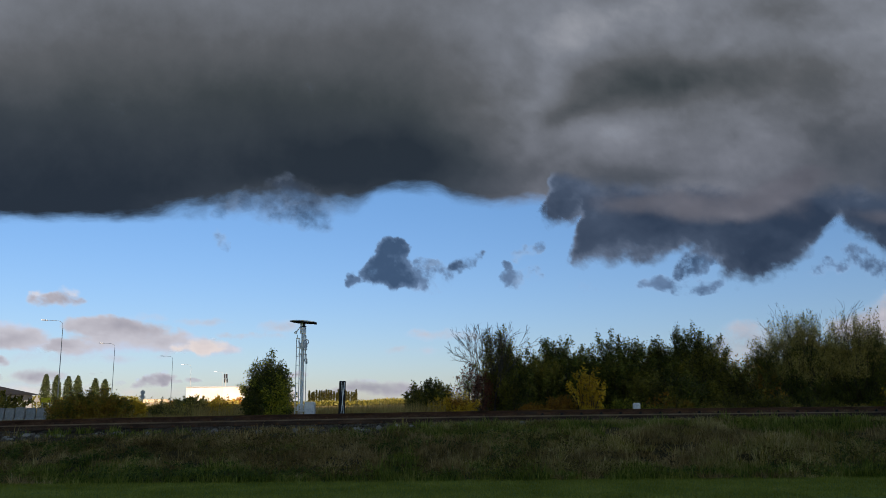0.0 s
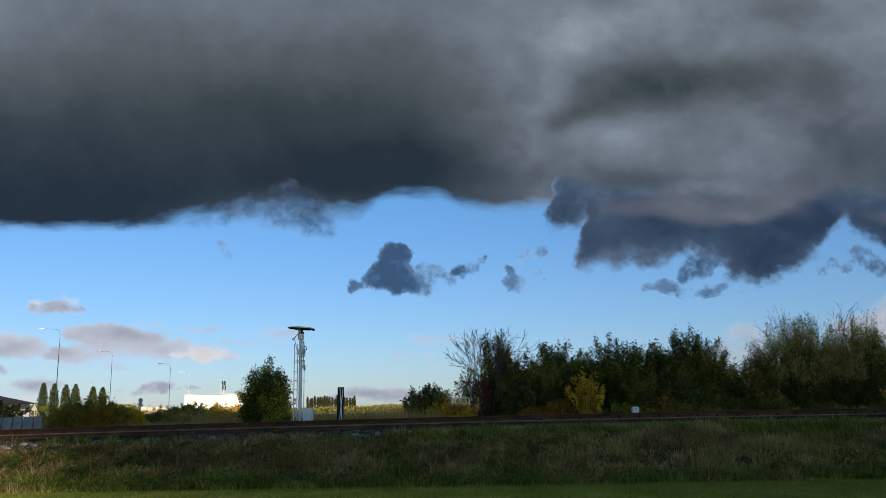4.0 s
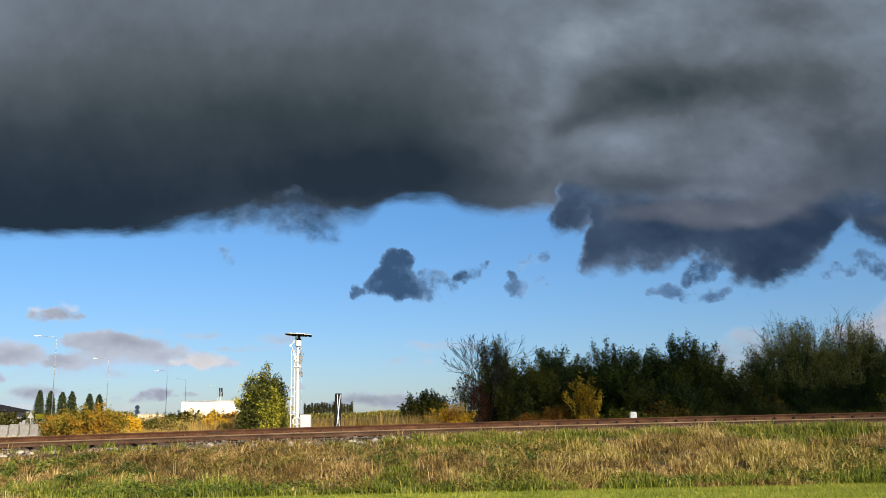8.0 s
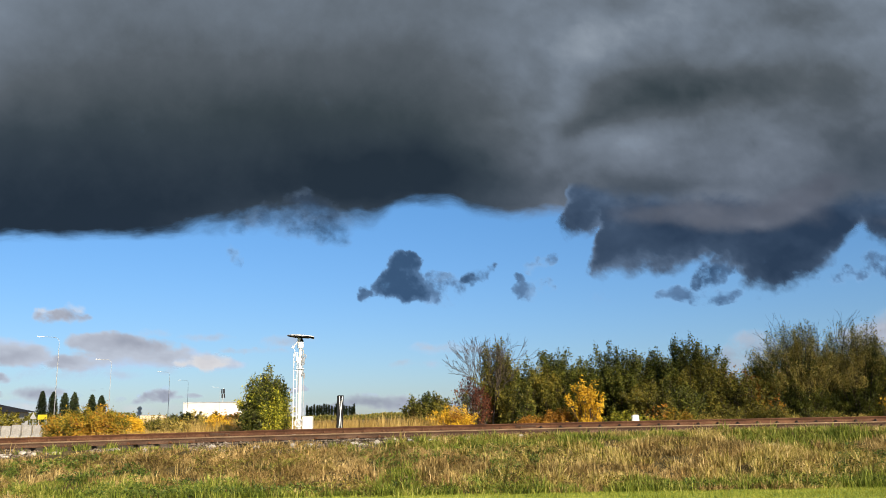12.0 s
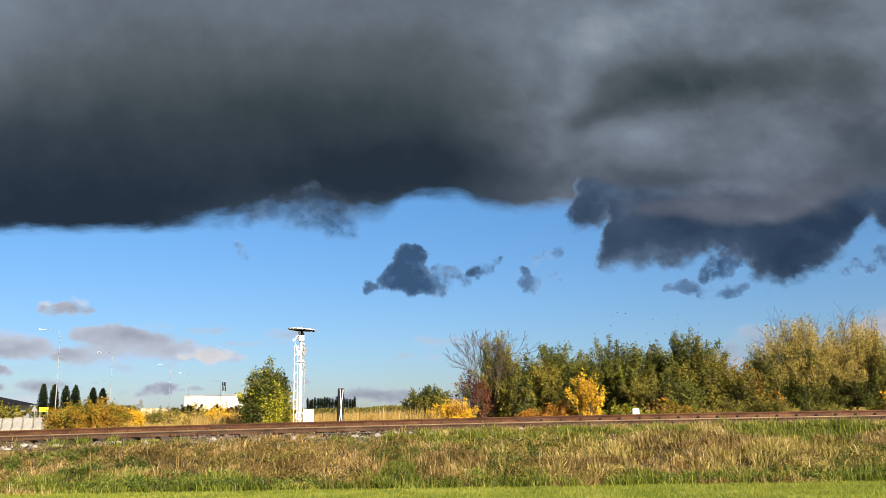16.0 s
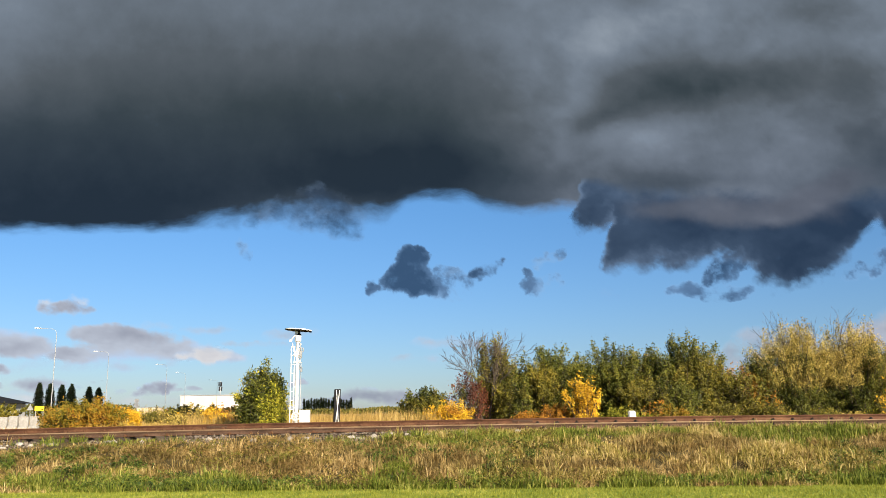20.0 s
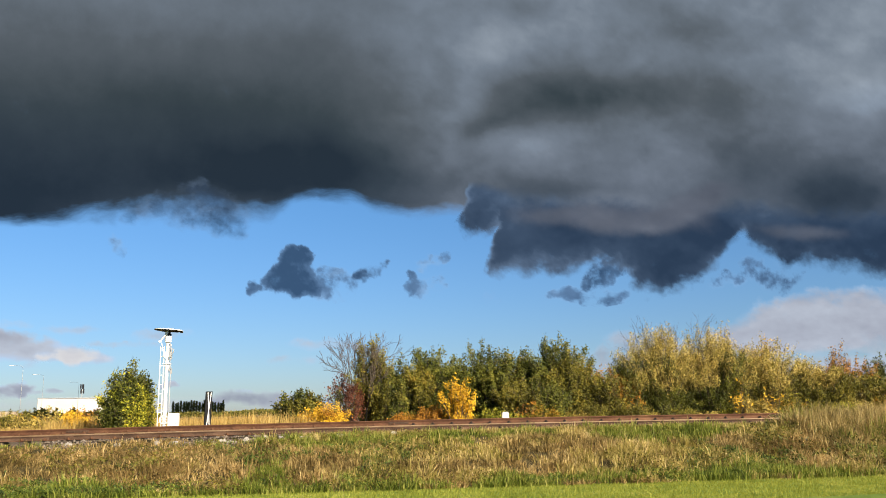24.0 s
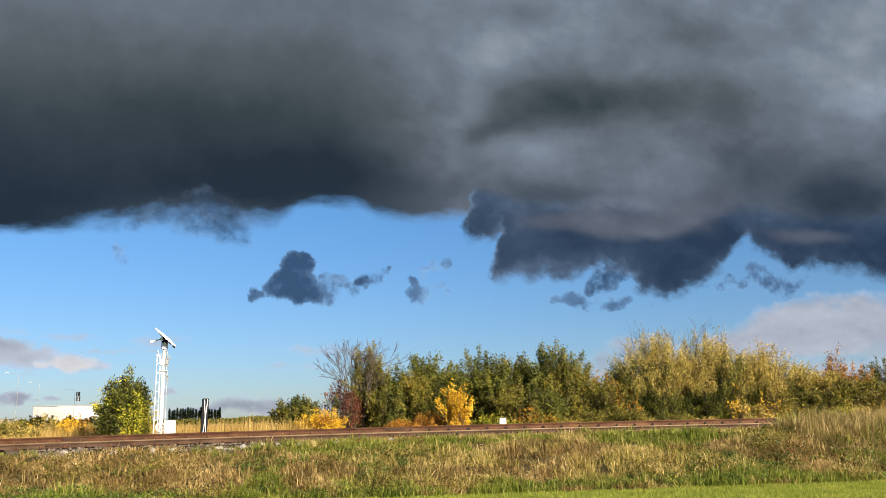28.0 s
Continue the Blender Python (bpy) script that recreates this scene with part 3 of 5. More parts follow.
    # dry field beyond the track
    n = 60000
    u = rng.random(n)
    y = 28.2 + 40 * u ** 1.7
    x = rng.uniform(-0.58, 0.0, n) * y
    near_left = (x < -0.3 * y) & (y < 42)
    ht = np.where(y < 30, 0.25, 0.62) * (0.7 + 0.8 * np.clip(fbm(x * 0.3, y * 0.3, 44, 3) + 0.5, 0, 1)) * np.where((x < -0.43 * y) & (y < 47), 0.3, np.where(near_left, 0.55, 1.0))
    blades("field_dry_grass", x, y, ht, 0.3, 0.012, BLADE_FIELD, "tall golden dry field grass beyond the track", 35, short=True)
    n = 9000
    x, y = rng.uniform(0, 26, n), 27.8 + 3.8 * rng.random(n)
    blades("shrub_edge_grass", x, y, 0.35, 0.4, 0.01, BLADE_REED, "dry grass along the foot of the bushes", 39)
    n = 1500
    x, y = rng.uniform(12.6, 21, n), 19.0 + 4.6 * rng.random(n)
    ok = x > 12.9 + 1.8 * fbm(y * 0.9, y * 0, 45, 3) + np.where(y < 20.5, 0.8, 0) + np.where(y > 23.2, 0.3, 0)
    x, y = x[ok], y[ok]
    back = smooth01((y - 20.6) / 1.6)
    tall = (0.22 + 0.26 * back) + 0.4 * back * np.clip(fbm(x * 0.7, y * 0.9, 47, 3) + 0.45, 0, 1) + 0.15 * (rng.random(len(x)) < 0.2)
    kind = 1.9 * fbm(x * 1.1, y * 1.1, 50, 4) + 0.22 * back + rng.normal(0, 0.12, len(x))
    for name, mask, mat, label, seed in (
            ("reed_grass", kind > 0.02, BLADE_REED, "tall straw-coloured reed grass hiding the rails", 36),
            ("withered_grass", (kind <= 0.02) & (kind > -0.14), BLADE_RUSSET, "withered brown grass among the reeds", 44),
            ("rank_grass", kind <= -0.14, BLADE_GREEN, "rank dark green grass among the reeds", 41)):
        px, py, way = tufts(x[mask], y[mask], 22, 0.15, rng)
        blades(name, px, py, np.repeat(tall[mask], 22), 0.75, 0.008, mat, label, seed, way=way)
    n = 420
    x, y = rng.uniform(13.2, 21, n), 21.6 + 1.5 * rng.random(n)
    px, py, way = tufts(x, y, 7, 0.1, rng)
    blades("reed_plumes", px, py, 0.72 + 0.45 * fbm(px * 0.9, py, 52, 3), 0.6, 0.011, BLADE_REED, "feathery pale reed plumes above the grass", 45)
    cx, cy = 11.0 + 9.0 * np.sqrt(rng.random(330)), 18.6 + 4.2 * rng.random(330) ** 1.3
    px, py, way = tufts(cx, cy, 40, 0.2, rng)
    pz = ground_height(px, py) + 0.02 + rng.random(len(px)) * 0.36
    tagged(leaf_mesh("reed_weeds", np.stack([px, py, pz], -1), 0.036, LEAF_DARK, None, rng), "dark green weeds among the reeds", "weeds", kind="stuff")


build_grass()

# ---- pale stones and weed tufts beside the rails ----


def build_stones():
    rng = random.Random(14)
    spots = [(-2.77, 23.3), (-2.5, 23.45), (-2.3, 23.3), (-1.4, 23.5), (-0.4, 23.6), (-12.0, 23.1), (-11.5, 23.2), (-11.1, 23.0), (-10.7, 23.3), (-11.8, 22.8), (-8.2, 23.2), (-6.4, 23.3), (-5.1, 23.0), (0.6, 23.6), (-2.65, 23.15), (-3.1, 23.4), (-4.2, 23.5), (-1.0, 23.65), (0.1, 23.7), (1.4, 23.75), (2.1, 23.7), (-7.3, 23.4), (-9.0, 23.2), (-9.6, 23.4), (-3.7, 23.1), (-1.9, 23.55)]
    for x, y in spots:
        bm = bmesh.new()
        bmesh.ops.create_icosphere(bm, subdivisions=2, radius=1.0)
        sx, sy, sz = rng.uniform(0.07, 0.19), rng.uniform(0.07, 0.13), rng.uniform(0.04, 0.085)
        off = rng.uniform(0, 50)
        for v in bm.verts:
            k = 1 + 0.35 * noise.noise(v.co * 1.6 + Vector((off, 0, 0)))
            v.co = Vector((v.co.x * sx * k, v.co.y * sy * k, v.co.z * sz * k))
        rock = part("limestone_rock", bm, PALE_STONE)
        rock.matrix_basis = pose(x, y, float(ground_height(x, y)) + sz * 0.55, 0, 0, rng.uniform(0, 180))
        tagged(rock, "pale limestone lump lying beside the track", "stone", "pale stones beside the track")
    r = np.random.default_rng(15)
    for x, y in ((-10.1, 23.7), (-9.4, 23.9), (-3.0, 22.6), (-7.2, 22.9)):
        px, py, way = tufts(np.full(5, x) + r.normal(0, 0.12, 5), np.full(5, y) + r.normal(0, 0.08, 5), 22, 0.1, r)
        blades("weed_tuft", px, py, 0.24, 0.6, 0.009, BLADE_GREEN, "fresh green grass tuft in the ballast", int(100 - 10 * x), way=way)


build_stones()

# ---- shrubs and trees ----


class Wood:
    """Gathers tapered sticks into one mesh."""

    def __init__(self):
        self.a, self.b, self.ra, self.rb = [], [], [], []

    def stick(self, a, b, ra, rb):
        self.a.append(a), self.b.append(b), self.ra.append(ra), self.rb.append(rb)

    def build(self, name, mat, parent):
        a, b = np.array(self.a, float), np.array(self.b, float)
        d = b - a
        d /= np.linalg.norm(d, axis=1, keepdims=True) + 1e-9
        u = np.cross(d, np.array([0.3, 0.9, 0.2]))
        u /= np.linalg.norm(u, axis=1, keepdims=True) + 1e-9
        w = np.cross(d, u)
        vs = []
        for c, r in ((a, np.array(self.ra)), (b, np.array(self.rb))):
            for k in range(4):
                t = math.pi / 2 * k
                vs.append(c + r[:, None] * (u * math.cos(t) + w * math.sin(t)))
        v = np.stack(vs, 1).reshape(-1, 3)
        i = 8 * np.arange(len(a))[:, None]
        f = np.concatenate([i + np.array([[k, (k + 1) % 4, 4 + (k + 1) % 4, 4 + k]]) for k in range(4)])
        return mesh_part(name, v, f, mat, parent)


def shrub(name, at, width, height, mat, label, seed, count=9000, shoots=60, size=0.06, depth=None, upright=0.45, low=0.04, wisp=0.16, group="", category="shrub", bark=None, second=None, second_share=0.0, second_low=False, taper=0.3, brush=False):
    """A many-stemmed shrub: shoots rise and spread from the root, carrying leaves along most of their length."""
    rng = np.random.default_rng(seed)
    leaf = dict(stretch=2.6, wide=0.36, rise=0.5) if brush else {}
    shoots = int(shoots * 1.6)
    depth = depth or width * 0.8
    z0 = float(ground_height(at[0], at[1])) - 0.03
    ob = thing(name, (at[0], at[1], z0), label, category, group)
    wood, pts = Wood(), []
    per = max(6, count // shoots)
    for k in range(shoots):
        ang, rr = rng.uniform(0, 2 * np.pi), np.sqrt(rng.random())
        top = height * (1 - taper * rr ** 2.2) * (rng.uniform(0.72, 0.98) + 0.09 * (rng.random() < 0.1))
        if rng.random() < 0.36:
            top = height * rng.uniform(0.2, 0.7)
            rr = min(1.0, rr * 1.15)
        tip = np.array([np.cos(ang) * rr * width / 2, np.sin(ang) * rr * depth / 2, top])
        root = np.array([np.cos(ang) * rr * width * 0.2, np.sin(ang) * rr * depth * 0.2, 0.0])
        ctrl = root + (tip - root) * np.array([1 - upright, 1 - upright, 0.0]) * 0.6 + np.array([0, 0, top * 0.55])
        line = [(1 - t) ** 2 * root + 2 * t * (1 - t) * ctrl + t * t * tip for t in np.linspace(0, 1, 6)]
        r0 = 0.005 + 0.0035 * height * rng.uniform(0.6, 1.4)
        for i in range(5):
            wood.stick(line[i], line[i + 1], r0 * (1 - i / 5.5), r0 * (1 - (i + 1) / 5.5))
        heads = max(5, min(16, per // 16))
        pick = rng.integers(0, heads, per)
        th = rng.uniform(low, 1.0, heads) ** 0.75
        t = np.clip(th[pick] + rng.normal(0, 0.045, per), low * 0.5, 1.04)
        p = ((1 - t) ** 2)[:, None] * root + (2 * t * (1 - t))[:, None] * ctrl + (t * t)[:, None] * tip
        spread = (0.02 + wisp * (1.12 - th) * (0.55 + 0.25 * width) * 0.85)[:, None]
        p = p + (rng.normal(0, 1, (heads, 3)) * spread)[pick] + rng.normal(0, 1, (per, 3)) * (0.045 + 0.06 * (1.05 - t))[:, None]
        pts.append(p)
        for s in range(3):
            j = rng.integers(0, per)
            wood.stick(line[2 + s], p[j], r0 * 0.3, 0.003)
    wood.build("trunk", bark or BARK, ob)
    pts = np.concatenate(pts)
    pts = pts[pts[:, 2] > 0.02]
    if second:
        centre = rng.normal(0, 0.3, (4, 3)) * np.array([width, depth, height]) + np.array([0, 0, height * 0.45])
        near = np.min(np.linalg.norm((pts[:, None] - centre[None]) / np.array([width, depth, height]), axis=2), axis=1)
        # second_low: the second colour gathers towards the bottom, darker below in the willows
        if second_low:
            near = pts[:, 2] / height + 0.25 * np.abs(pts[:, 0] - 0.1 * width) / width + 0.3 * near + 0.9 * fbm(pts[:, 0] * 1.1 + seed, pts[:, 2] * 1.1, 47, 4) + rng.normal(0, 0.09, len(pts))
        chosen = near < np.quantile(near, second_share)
        leaf_mesh("second_leaves", pts[chosen], size, second, ob, rng, **leaf)
        pts = pts[~chosen]
    leaf_mesh("crown", pts, size, mat, ob, rng, **leaf)
    return ob


def bare_tree(name, at, height, spread, label, seed, trunks=3, mat=None, levels=5, twig=0.007):
    """A leafless tree that forks again and again into fine twigs."""
    rng = np.random.default_rng(seed)
    z0 = float(ground_height(at[0], at[1])) - 0.03
    ob = thing(name, (at[0], at[1], z0), label, "tree")
    wood = Wood()

    def grow(p, d, length, r, level):
        d = d / np.linalg.norm(d)
        steps = 3
        for i in range(steps):
            q = p + d * length / steps
            r2 = max(twig * 0.6, r * 0.86)
            wood.stick(p, q, r, r2)
            p, r = q, r2
            d = d + rng.normal(0, 0.13, 3) + np.array([0, 0, 0.03])
            d /= np.linalg.norm(d)
            if level > 0 and i > 0:
                grow(p, d + rng.normal(0, 0.5, 3) * np.array([spread, 0.8, 0.45]), length * rng.uniform(0.55, 0.8), r * 0.62, level - 1)
        if level > 0:
            grow(p, d + rng.normal(0, 0.3, 3), length * 0.75, r * 0.8, level - 1)

    for k in range(trunks):
        a = 2 * np.pi * k / trunks + rng.uniform(0, 1)
        grow(np.array([0.12 * np.cos(a), 0.12 * np.sin(a), 0.0]), np.array([0.32 * spread * np.cos(a), 0.25 * np.sin(a), 1.0]), height * 0.34, 0.012 * height, levels)
    wood.build("trunk", mat or BARE_BARK, ob)
    return ob


def build_shrubs():
    G = "shrubs behind the track"
    shrub("shrub", (-6.27, 29.5), 1.95, 2.68, LEAF_LIME, "dense upright bush with yellow-green leaves beside the mast", 101, 32000, 100, 0.046, upright=0.55, taper=0.5, wisp=0.12, second=LEAF_DARK, second_share=0.38)
    shrub("shrub", (-13.6, 32.0), 3.1, 1.5, LEAF_AUTUMN, "wide low bush with orange and green autumn leaves", 102, 26250, 80, 0.050, group=G)
    shrub("shrub", (-13.2, 36.0), 0.7, 1.15, LEAF_YELLOW, "small golden autumn bush", 103, 4375, 25, 0.050)
    shrub("shrub", (-38.0, 70.0), 6.5, 2.15, LEAF_OLIVE, "yellow-green hedge in front of the dark building", 123, 9000, 50, 0.12, low=0.1, second=LEAF_GOLD, second_share=0.4)
    shrub("shrub", (-0.75, 34.0), 2.0, 1.8, LEAF_OLIVE, "low olive-green rounded bush", 104, 19250, 60, 0.048, second=LEAF_DARK, second_share=0.4, group=G)
    shrub("shrub", (0.25, 31.5), 2.0, 1.15, LEAF_YELLOW, "low bush with bright orange-yellow leaves", 105, 6256, 50, 0.043, second=LEAF_ORANGE, second_share=0.4, group=G)
    bare_tree("bare_tree", (1.75, 33.9), 4.0, 0.5, "leafless grey tree with fine twigs", 112, trunks=4)
    shrub("shrub", (1.05, 33.4), 1.5, 2.55, LEAF_RED, "red-brown shrub losing its leaves", 107, 4200, 36, 0.045, wisp=0.2, low=0.35, second=LEAF_OLIVE, second_share=0.3, group=G)
    shrub("shrub", (2.2, 34.4), 1.9, 4.1, LEAF_OLIVE, "slender olive-green shrub with thin top", 108, 22750, 60, 0.048, upright=0.65, group=G)
    shrub("shrub", (2.85, 33.3), 1.7, 2.4, LEAF_OLIVE, "olive-green shrub with some orange leaves", 109, 14000, 50, 0.048, second=LEAF_DARK, second_share=0.5, group=G)
    shrub("shrub", (4.4, 34.4), 4.2, 3.5, LEAF_DARK, "large dark green rounded willow bush", 110, 78540, 130, 0.048, second=LEAF_OLIVE, second_share=0.3, group=G)
    shrub("young_tree", (5.2, 31.4), 1.5, 2.35, LEAF_YELLOW, "small bright yellow autumn tree", 111, 3300, 26, 0.055, upright=0.8, low=0.12, wisp=0.12, taper=0.5, category="tree")
    shrub("shrub", (7.3, 34.8), 4.2, 3.65, LEAF_DARK, "large dark green willow bush with yellowing leaves", 112, 78540, 130, 0.048, second=LEAF_OLIVE, second_share=0.4, group=G)
    shrub("shrub", (9.9, 34.4), 3.6, 4.0, LEAF_DARK, "tall dark green willow bush with pointed shoots", 113, 73920, 110, 0.048, upright=0.6, second=LEAF_OLIVE, second_share=0.4, group=G)
    shrub("shrub", (8.6, 33.0), 3.2, 2.2, LEAF_OLIVE, "olive-green bush in front of taller willows", 124, 24500, 80, 0.048, second=LEAF_DARK, second_share=0.3, group=G)
    shrub("shrub", (11.9, 34.0), 3.4, 2.75, LEAF_OLIVE, "lower olive-green bush in a gap", 114, 29750, 90, 0.048, second=LEAF_ORANGE, second_share=0.15, group=G)
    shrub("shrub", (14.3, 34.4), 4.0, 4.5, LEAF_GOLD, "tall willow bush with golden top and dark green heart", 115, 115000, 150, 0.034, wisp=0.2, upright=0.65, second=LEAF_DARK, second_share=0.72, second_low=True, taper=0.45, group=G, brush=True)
    bare_tree("bare_tree", (15.9, 35.4), 5.3, 0.5, "leafless twigs standing above the bushes", 116, trunks=4, levels=4, twig=0.005)
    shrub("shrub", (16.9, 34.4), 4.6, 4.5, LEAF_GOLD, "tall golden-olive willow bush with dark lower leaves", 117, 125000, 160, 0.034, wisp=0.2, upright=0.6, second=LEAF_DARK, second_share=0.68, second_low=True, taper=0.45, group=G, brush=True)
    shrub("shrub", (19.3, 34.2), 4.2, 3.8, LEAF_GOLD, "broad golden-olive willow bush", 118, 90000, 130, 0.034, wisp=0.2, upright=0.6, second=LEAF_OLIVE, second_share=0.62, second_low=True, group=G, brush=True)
    shrub("young_tree", (20.0, 35.6), 1.5, 4.35, LEAF_YELLOW, "slender young tree with orange-yellow crown above the bushes", 125, 3500, 30, 0.055, low=0.55, taper=0.5, category="tree")
    shrub("shrub", (21.6, 34.0), 3.6, 2.8, LEAF_OLIVE, "broad olive-green willow bush", 119, 35000, 90, 0.050, second=LEAF_GOLD, second_share=0.4, group=G, brush=True)
    shrub("shrub", (24.1, 34.0), 3.6, 2.3, LEAF_OLIVE, "lower broad olive-green bush", 120, 29750, 90, 0.050, second=LEAF_GOLD, second_share=0.3, group=G)
    shrub("shrub", (27.0, 40.0), 3.2, 3.9, LEAF_ORANGE, "thin-leaved orange-brown autumn tree", 121, 15435, 50, 0.048, low=0.3, category="tree")
    shrub("shrub", (30.0, 40.0), 4.2, 3.7, LEAF_DARK, "dark green rounded bush", 122, 35000, 90, 0.055, group=G)
    for i, (x, y, tall, leaf) in enumerate(((16.9, 32.0, 1.9, LEAF_YELLOW), (18.2, 31.9, 1.8, LEAF_YELLOW), (19.4, 32.0, 1.6, LEAF_LIME), (12.6, 32.2, 1.5, LEAF_ORANGE), (8.0, 31.9, 1.3, LEAF_ORANGE))):
        shrub("sapling", (x, y), 1.1, tall, leaf, "thin sapling with few large turning leaves", 160 + i, 190, 12, 0.065, upright=0.7, low=0.15, wisp=0.2, category="sapling", group="saplings along the track")
    rng = random.Random(8)
    for i in range(16):
        y = rng.uniform(31, 56)
        x = rng.uniform(-0.4, -0.24) * y
        leaf = rng.choice([LEAF_GOLD, LEAF_ORANGE, LEAF_GOLD, LEAF_OLIVE, LEAF_YELLOW])
        shrub("field_shrub", (x, y), rng.uniform(1.1, 2.2), rng.uniform(0.75, 1.45), leaf, "low golden seedling bush in the dry field", 500 + i, 1900, 26, 0.05, group="seedling bushes in the field")
    rng = random.Random(9)
    for i in range(19):
        x = 3.2 + 1.12 * i + rng.uniform(-0.3, 0.3)
        m = rng.choice([LEAF_GOLD, LEAF_LIME, LEAF_ORANGE, LEAF_OLIVE, LEAF_AUTUMN, LEAF_AUTUMN])
        shrub("undergrowth_shrub", (x, 32.1 + rng.uniform(-0.3, 0.5)), 1.6, rng.uniform(0.6, 1.25), m, "knee-high undergrowth bush turning yellow", 140 + i, 4550, 30, 0.040, group="undergrowth along the track")


build_shrubs()

# ---- signal mast, post and marker ----


def build_mast():
    x, y = -4.9, 28.4
    z0 = float(ground_height(x, y))
    mast = thing("signal_mast", (x, y, z0 - 0.05), "white-painted steel signal mast with ladder, crank rods and tilting disc", "signal")
    bm = bmesh.new()
    rod(bm, (0, 0, 0), (0, 0, 3.42), 0.062, 0.055, 16)
    rod(bm, (0, 0, 3.12), (0, 0, 3.32), 0.105, 0.105, 16)
    box(bm, (0.26, 0.2, 0.04), (0.0, 0, 2.42), 0.01)
    part("pole", bm, WHITE, mast)
    bm = bmesh.new()
    for s in (-0.21, -0.1):
        box(bm, (0.025, 0.04, 2.95), (s, -0.03, 1.5), 0.006)
    for k in range(10):
        rod(bm, (-0.21, -0.03, 0.25 + 0.3 * k), (-0.1, -0.03, 0.25 + 0.3 * k), 0.012, n=8)
    for k in (0.9, 1.6, 2.35):
        rod(bm, (-0.1, -0.03, k), (0, 0, k), 0.012, n=8)
    part("ladder", bm, WHITE, mast)
    bm = bmesh.new()
    ring(bm, (0.0, -0.1, 0.62), 0.13, 0.022)
    for k in range(3):
        a = math.pi * k / 3
        rod(bm, (-0.12 * math.cos(a), -0.1, 0.62 - 0.12 * math.sin(a)), (0.12 * math.cos(a), -0.1, 0.62 + 0.12 * math.sin(a)), 0.012, n=8)
    part("pulley_wheel", bm, WHITE, mast)
    bm = bmesh.new()
    rod(bm, (0.13, -0.04, 0.3), (0.13, -0.04, 2.4), 0.011, n=8)
    rod(bm, (0.09, -0.04, 2.2), (0.11, -0.04, 3.05), 0.016, n=8)
    for c, r in (((0.1, -0.06, 2.6), 0.05), ((0.13, -0.06, 2.83), 0.075), ((0.12, -0.06, 2.22), 0.045)):
        ring(bm, c, r, 0.016, n=16, k=6)
    box(bm, (0.09, 0.06, 0.16), (0.11, -0.05, 2.7), 0.012, (0, 12, 0))
    box(bm, (0.07, 0.06, 0.1), (0.14, -0.04, 2.14), 0.01)
    box(bm, (0.03, 0.05, 0.42), (0.12, -0.06, 2.88), 0.008, (0, -10, 0))
    part("crank_gear", bm, GREY, mast, "white rods, cranks and levers")
    bm = bmesh.new()
    rod(bm, (-0.19, -0.06, 3.08), (-0.09, -0.06, 2.65), 0.014, n=8)
    ring(bm, (-0.09, -0.06, 2.68), 0.035, 0.014, n=14, k=6)
    box(bm, (0.05, 0.05, 0.2), (-0.07, -0.06, 2.7), 0.01)
    part("lever", bm, WHITE, mast)
    bm = bmesh.new()
    rod(bm, (0, 0.1, 3.43), (0, -0.1, 3.43), 0.06, n=14)
    box(bm, (0.2, 0.14, 0.05), (0, 0, 3.36), 0.012)
    part("pivot_bracket", bm, BLACK, mast, "black pivot bracket")
    bm = bmesh.new()
    r = 0.46
    prof = [(0, 0.075), (r * 0.5, 0.07), (r * 0.9, 0.05), (r, 0.035), (r, 0.015), (r * 0.9, 0.0), (r * 0.5, -0.008), (0, -0.01)]
    n = 40
    rows = [[bm.verts.new((q * math.cos(2 * math.pi * i / n), q * math.sin(2 * math.pi * i / n), h)) for i in range(n)] for q, h in prof[1:-1]]
    for a, b in zip(rows, rows[1:]):
        for i in range(n):
            bm.faces.new((b[i], b[(i + 1) % n], a[(i + 1) % n], a[i]))
    bm.faces.new(rows[0])
    bm.faces.new(rows[-1][::-1])
    me = bpy.data.meshes.new("disc")
    bm.to_mesh(me)
    bm.free()
    me.materials.append(WHITE)
    me.materials.append(BLACK)
    for p in me.polygons:
        p.material_index = 1 if p.center.z < 0.012 else 0
    disc = new("disc", me)
    disc.parent = mast
    tagged(disc, "round white signal disc with black back, lying flat until it tips")
    disc.matrix_basis = pose(0, 0, 3.49)
    bm = bmesh.new()
    box(bm, (0.1, 0.06, 0.045), (0.42, -0.02, -0.02), 0.01)
    box(bm, (0.5, 0.05, 0.03), (0.05, 0, -0.02), 0.006)
    part("disc_weight", bm, BLACK, disc, "black counterweight arm")
    bm = bmesh.new()
    rod(bm, (-0.03, -0.11, -0.1), (-0.21, -0.11, -0.36), 0.02, n=8)
    ring(bm, (-0.21, -0.11, -0.36), 0.036, 0.015, n=14, k=6)
    box(bm, (0.1, 0.05, 0.1), (-0.03, -0.11, -0.08), 0.015)
    part("crank_arm", bm, WHITE, disc, "white crank arm")
    # relay cabinet
    cab = thing("relay_cabinet", (x + 0.29, y - 0.02, z0), "small white metal relay cabinet at the foot of the mast", "cabinet")
    bm = bmesh.new()
    box(bm, (0.33, 0.28, 0.78), (0, 0, 0.39), 0.012)
    part("body", bm, WHITE, cab)
    bm = bmesh.new()
    box(bm, (0.28, 0.012, 0.68), (0, -0.146, 0.4), 0.004)
    door = part("door", bm, WHITE, cab)
    bm = bmesh.new()
    box(bm, (0.02, 0.02, 0.06), (0.1, -0.158, 0.45), 0.004)
    part("handle", bm, GREY, door)
    return disc


DISC = build_mast()


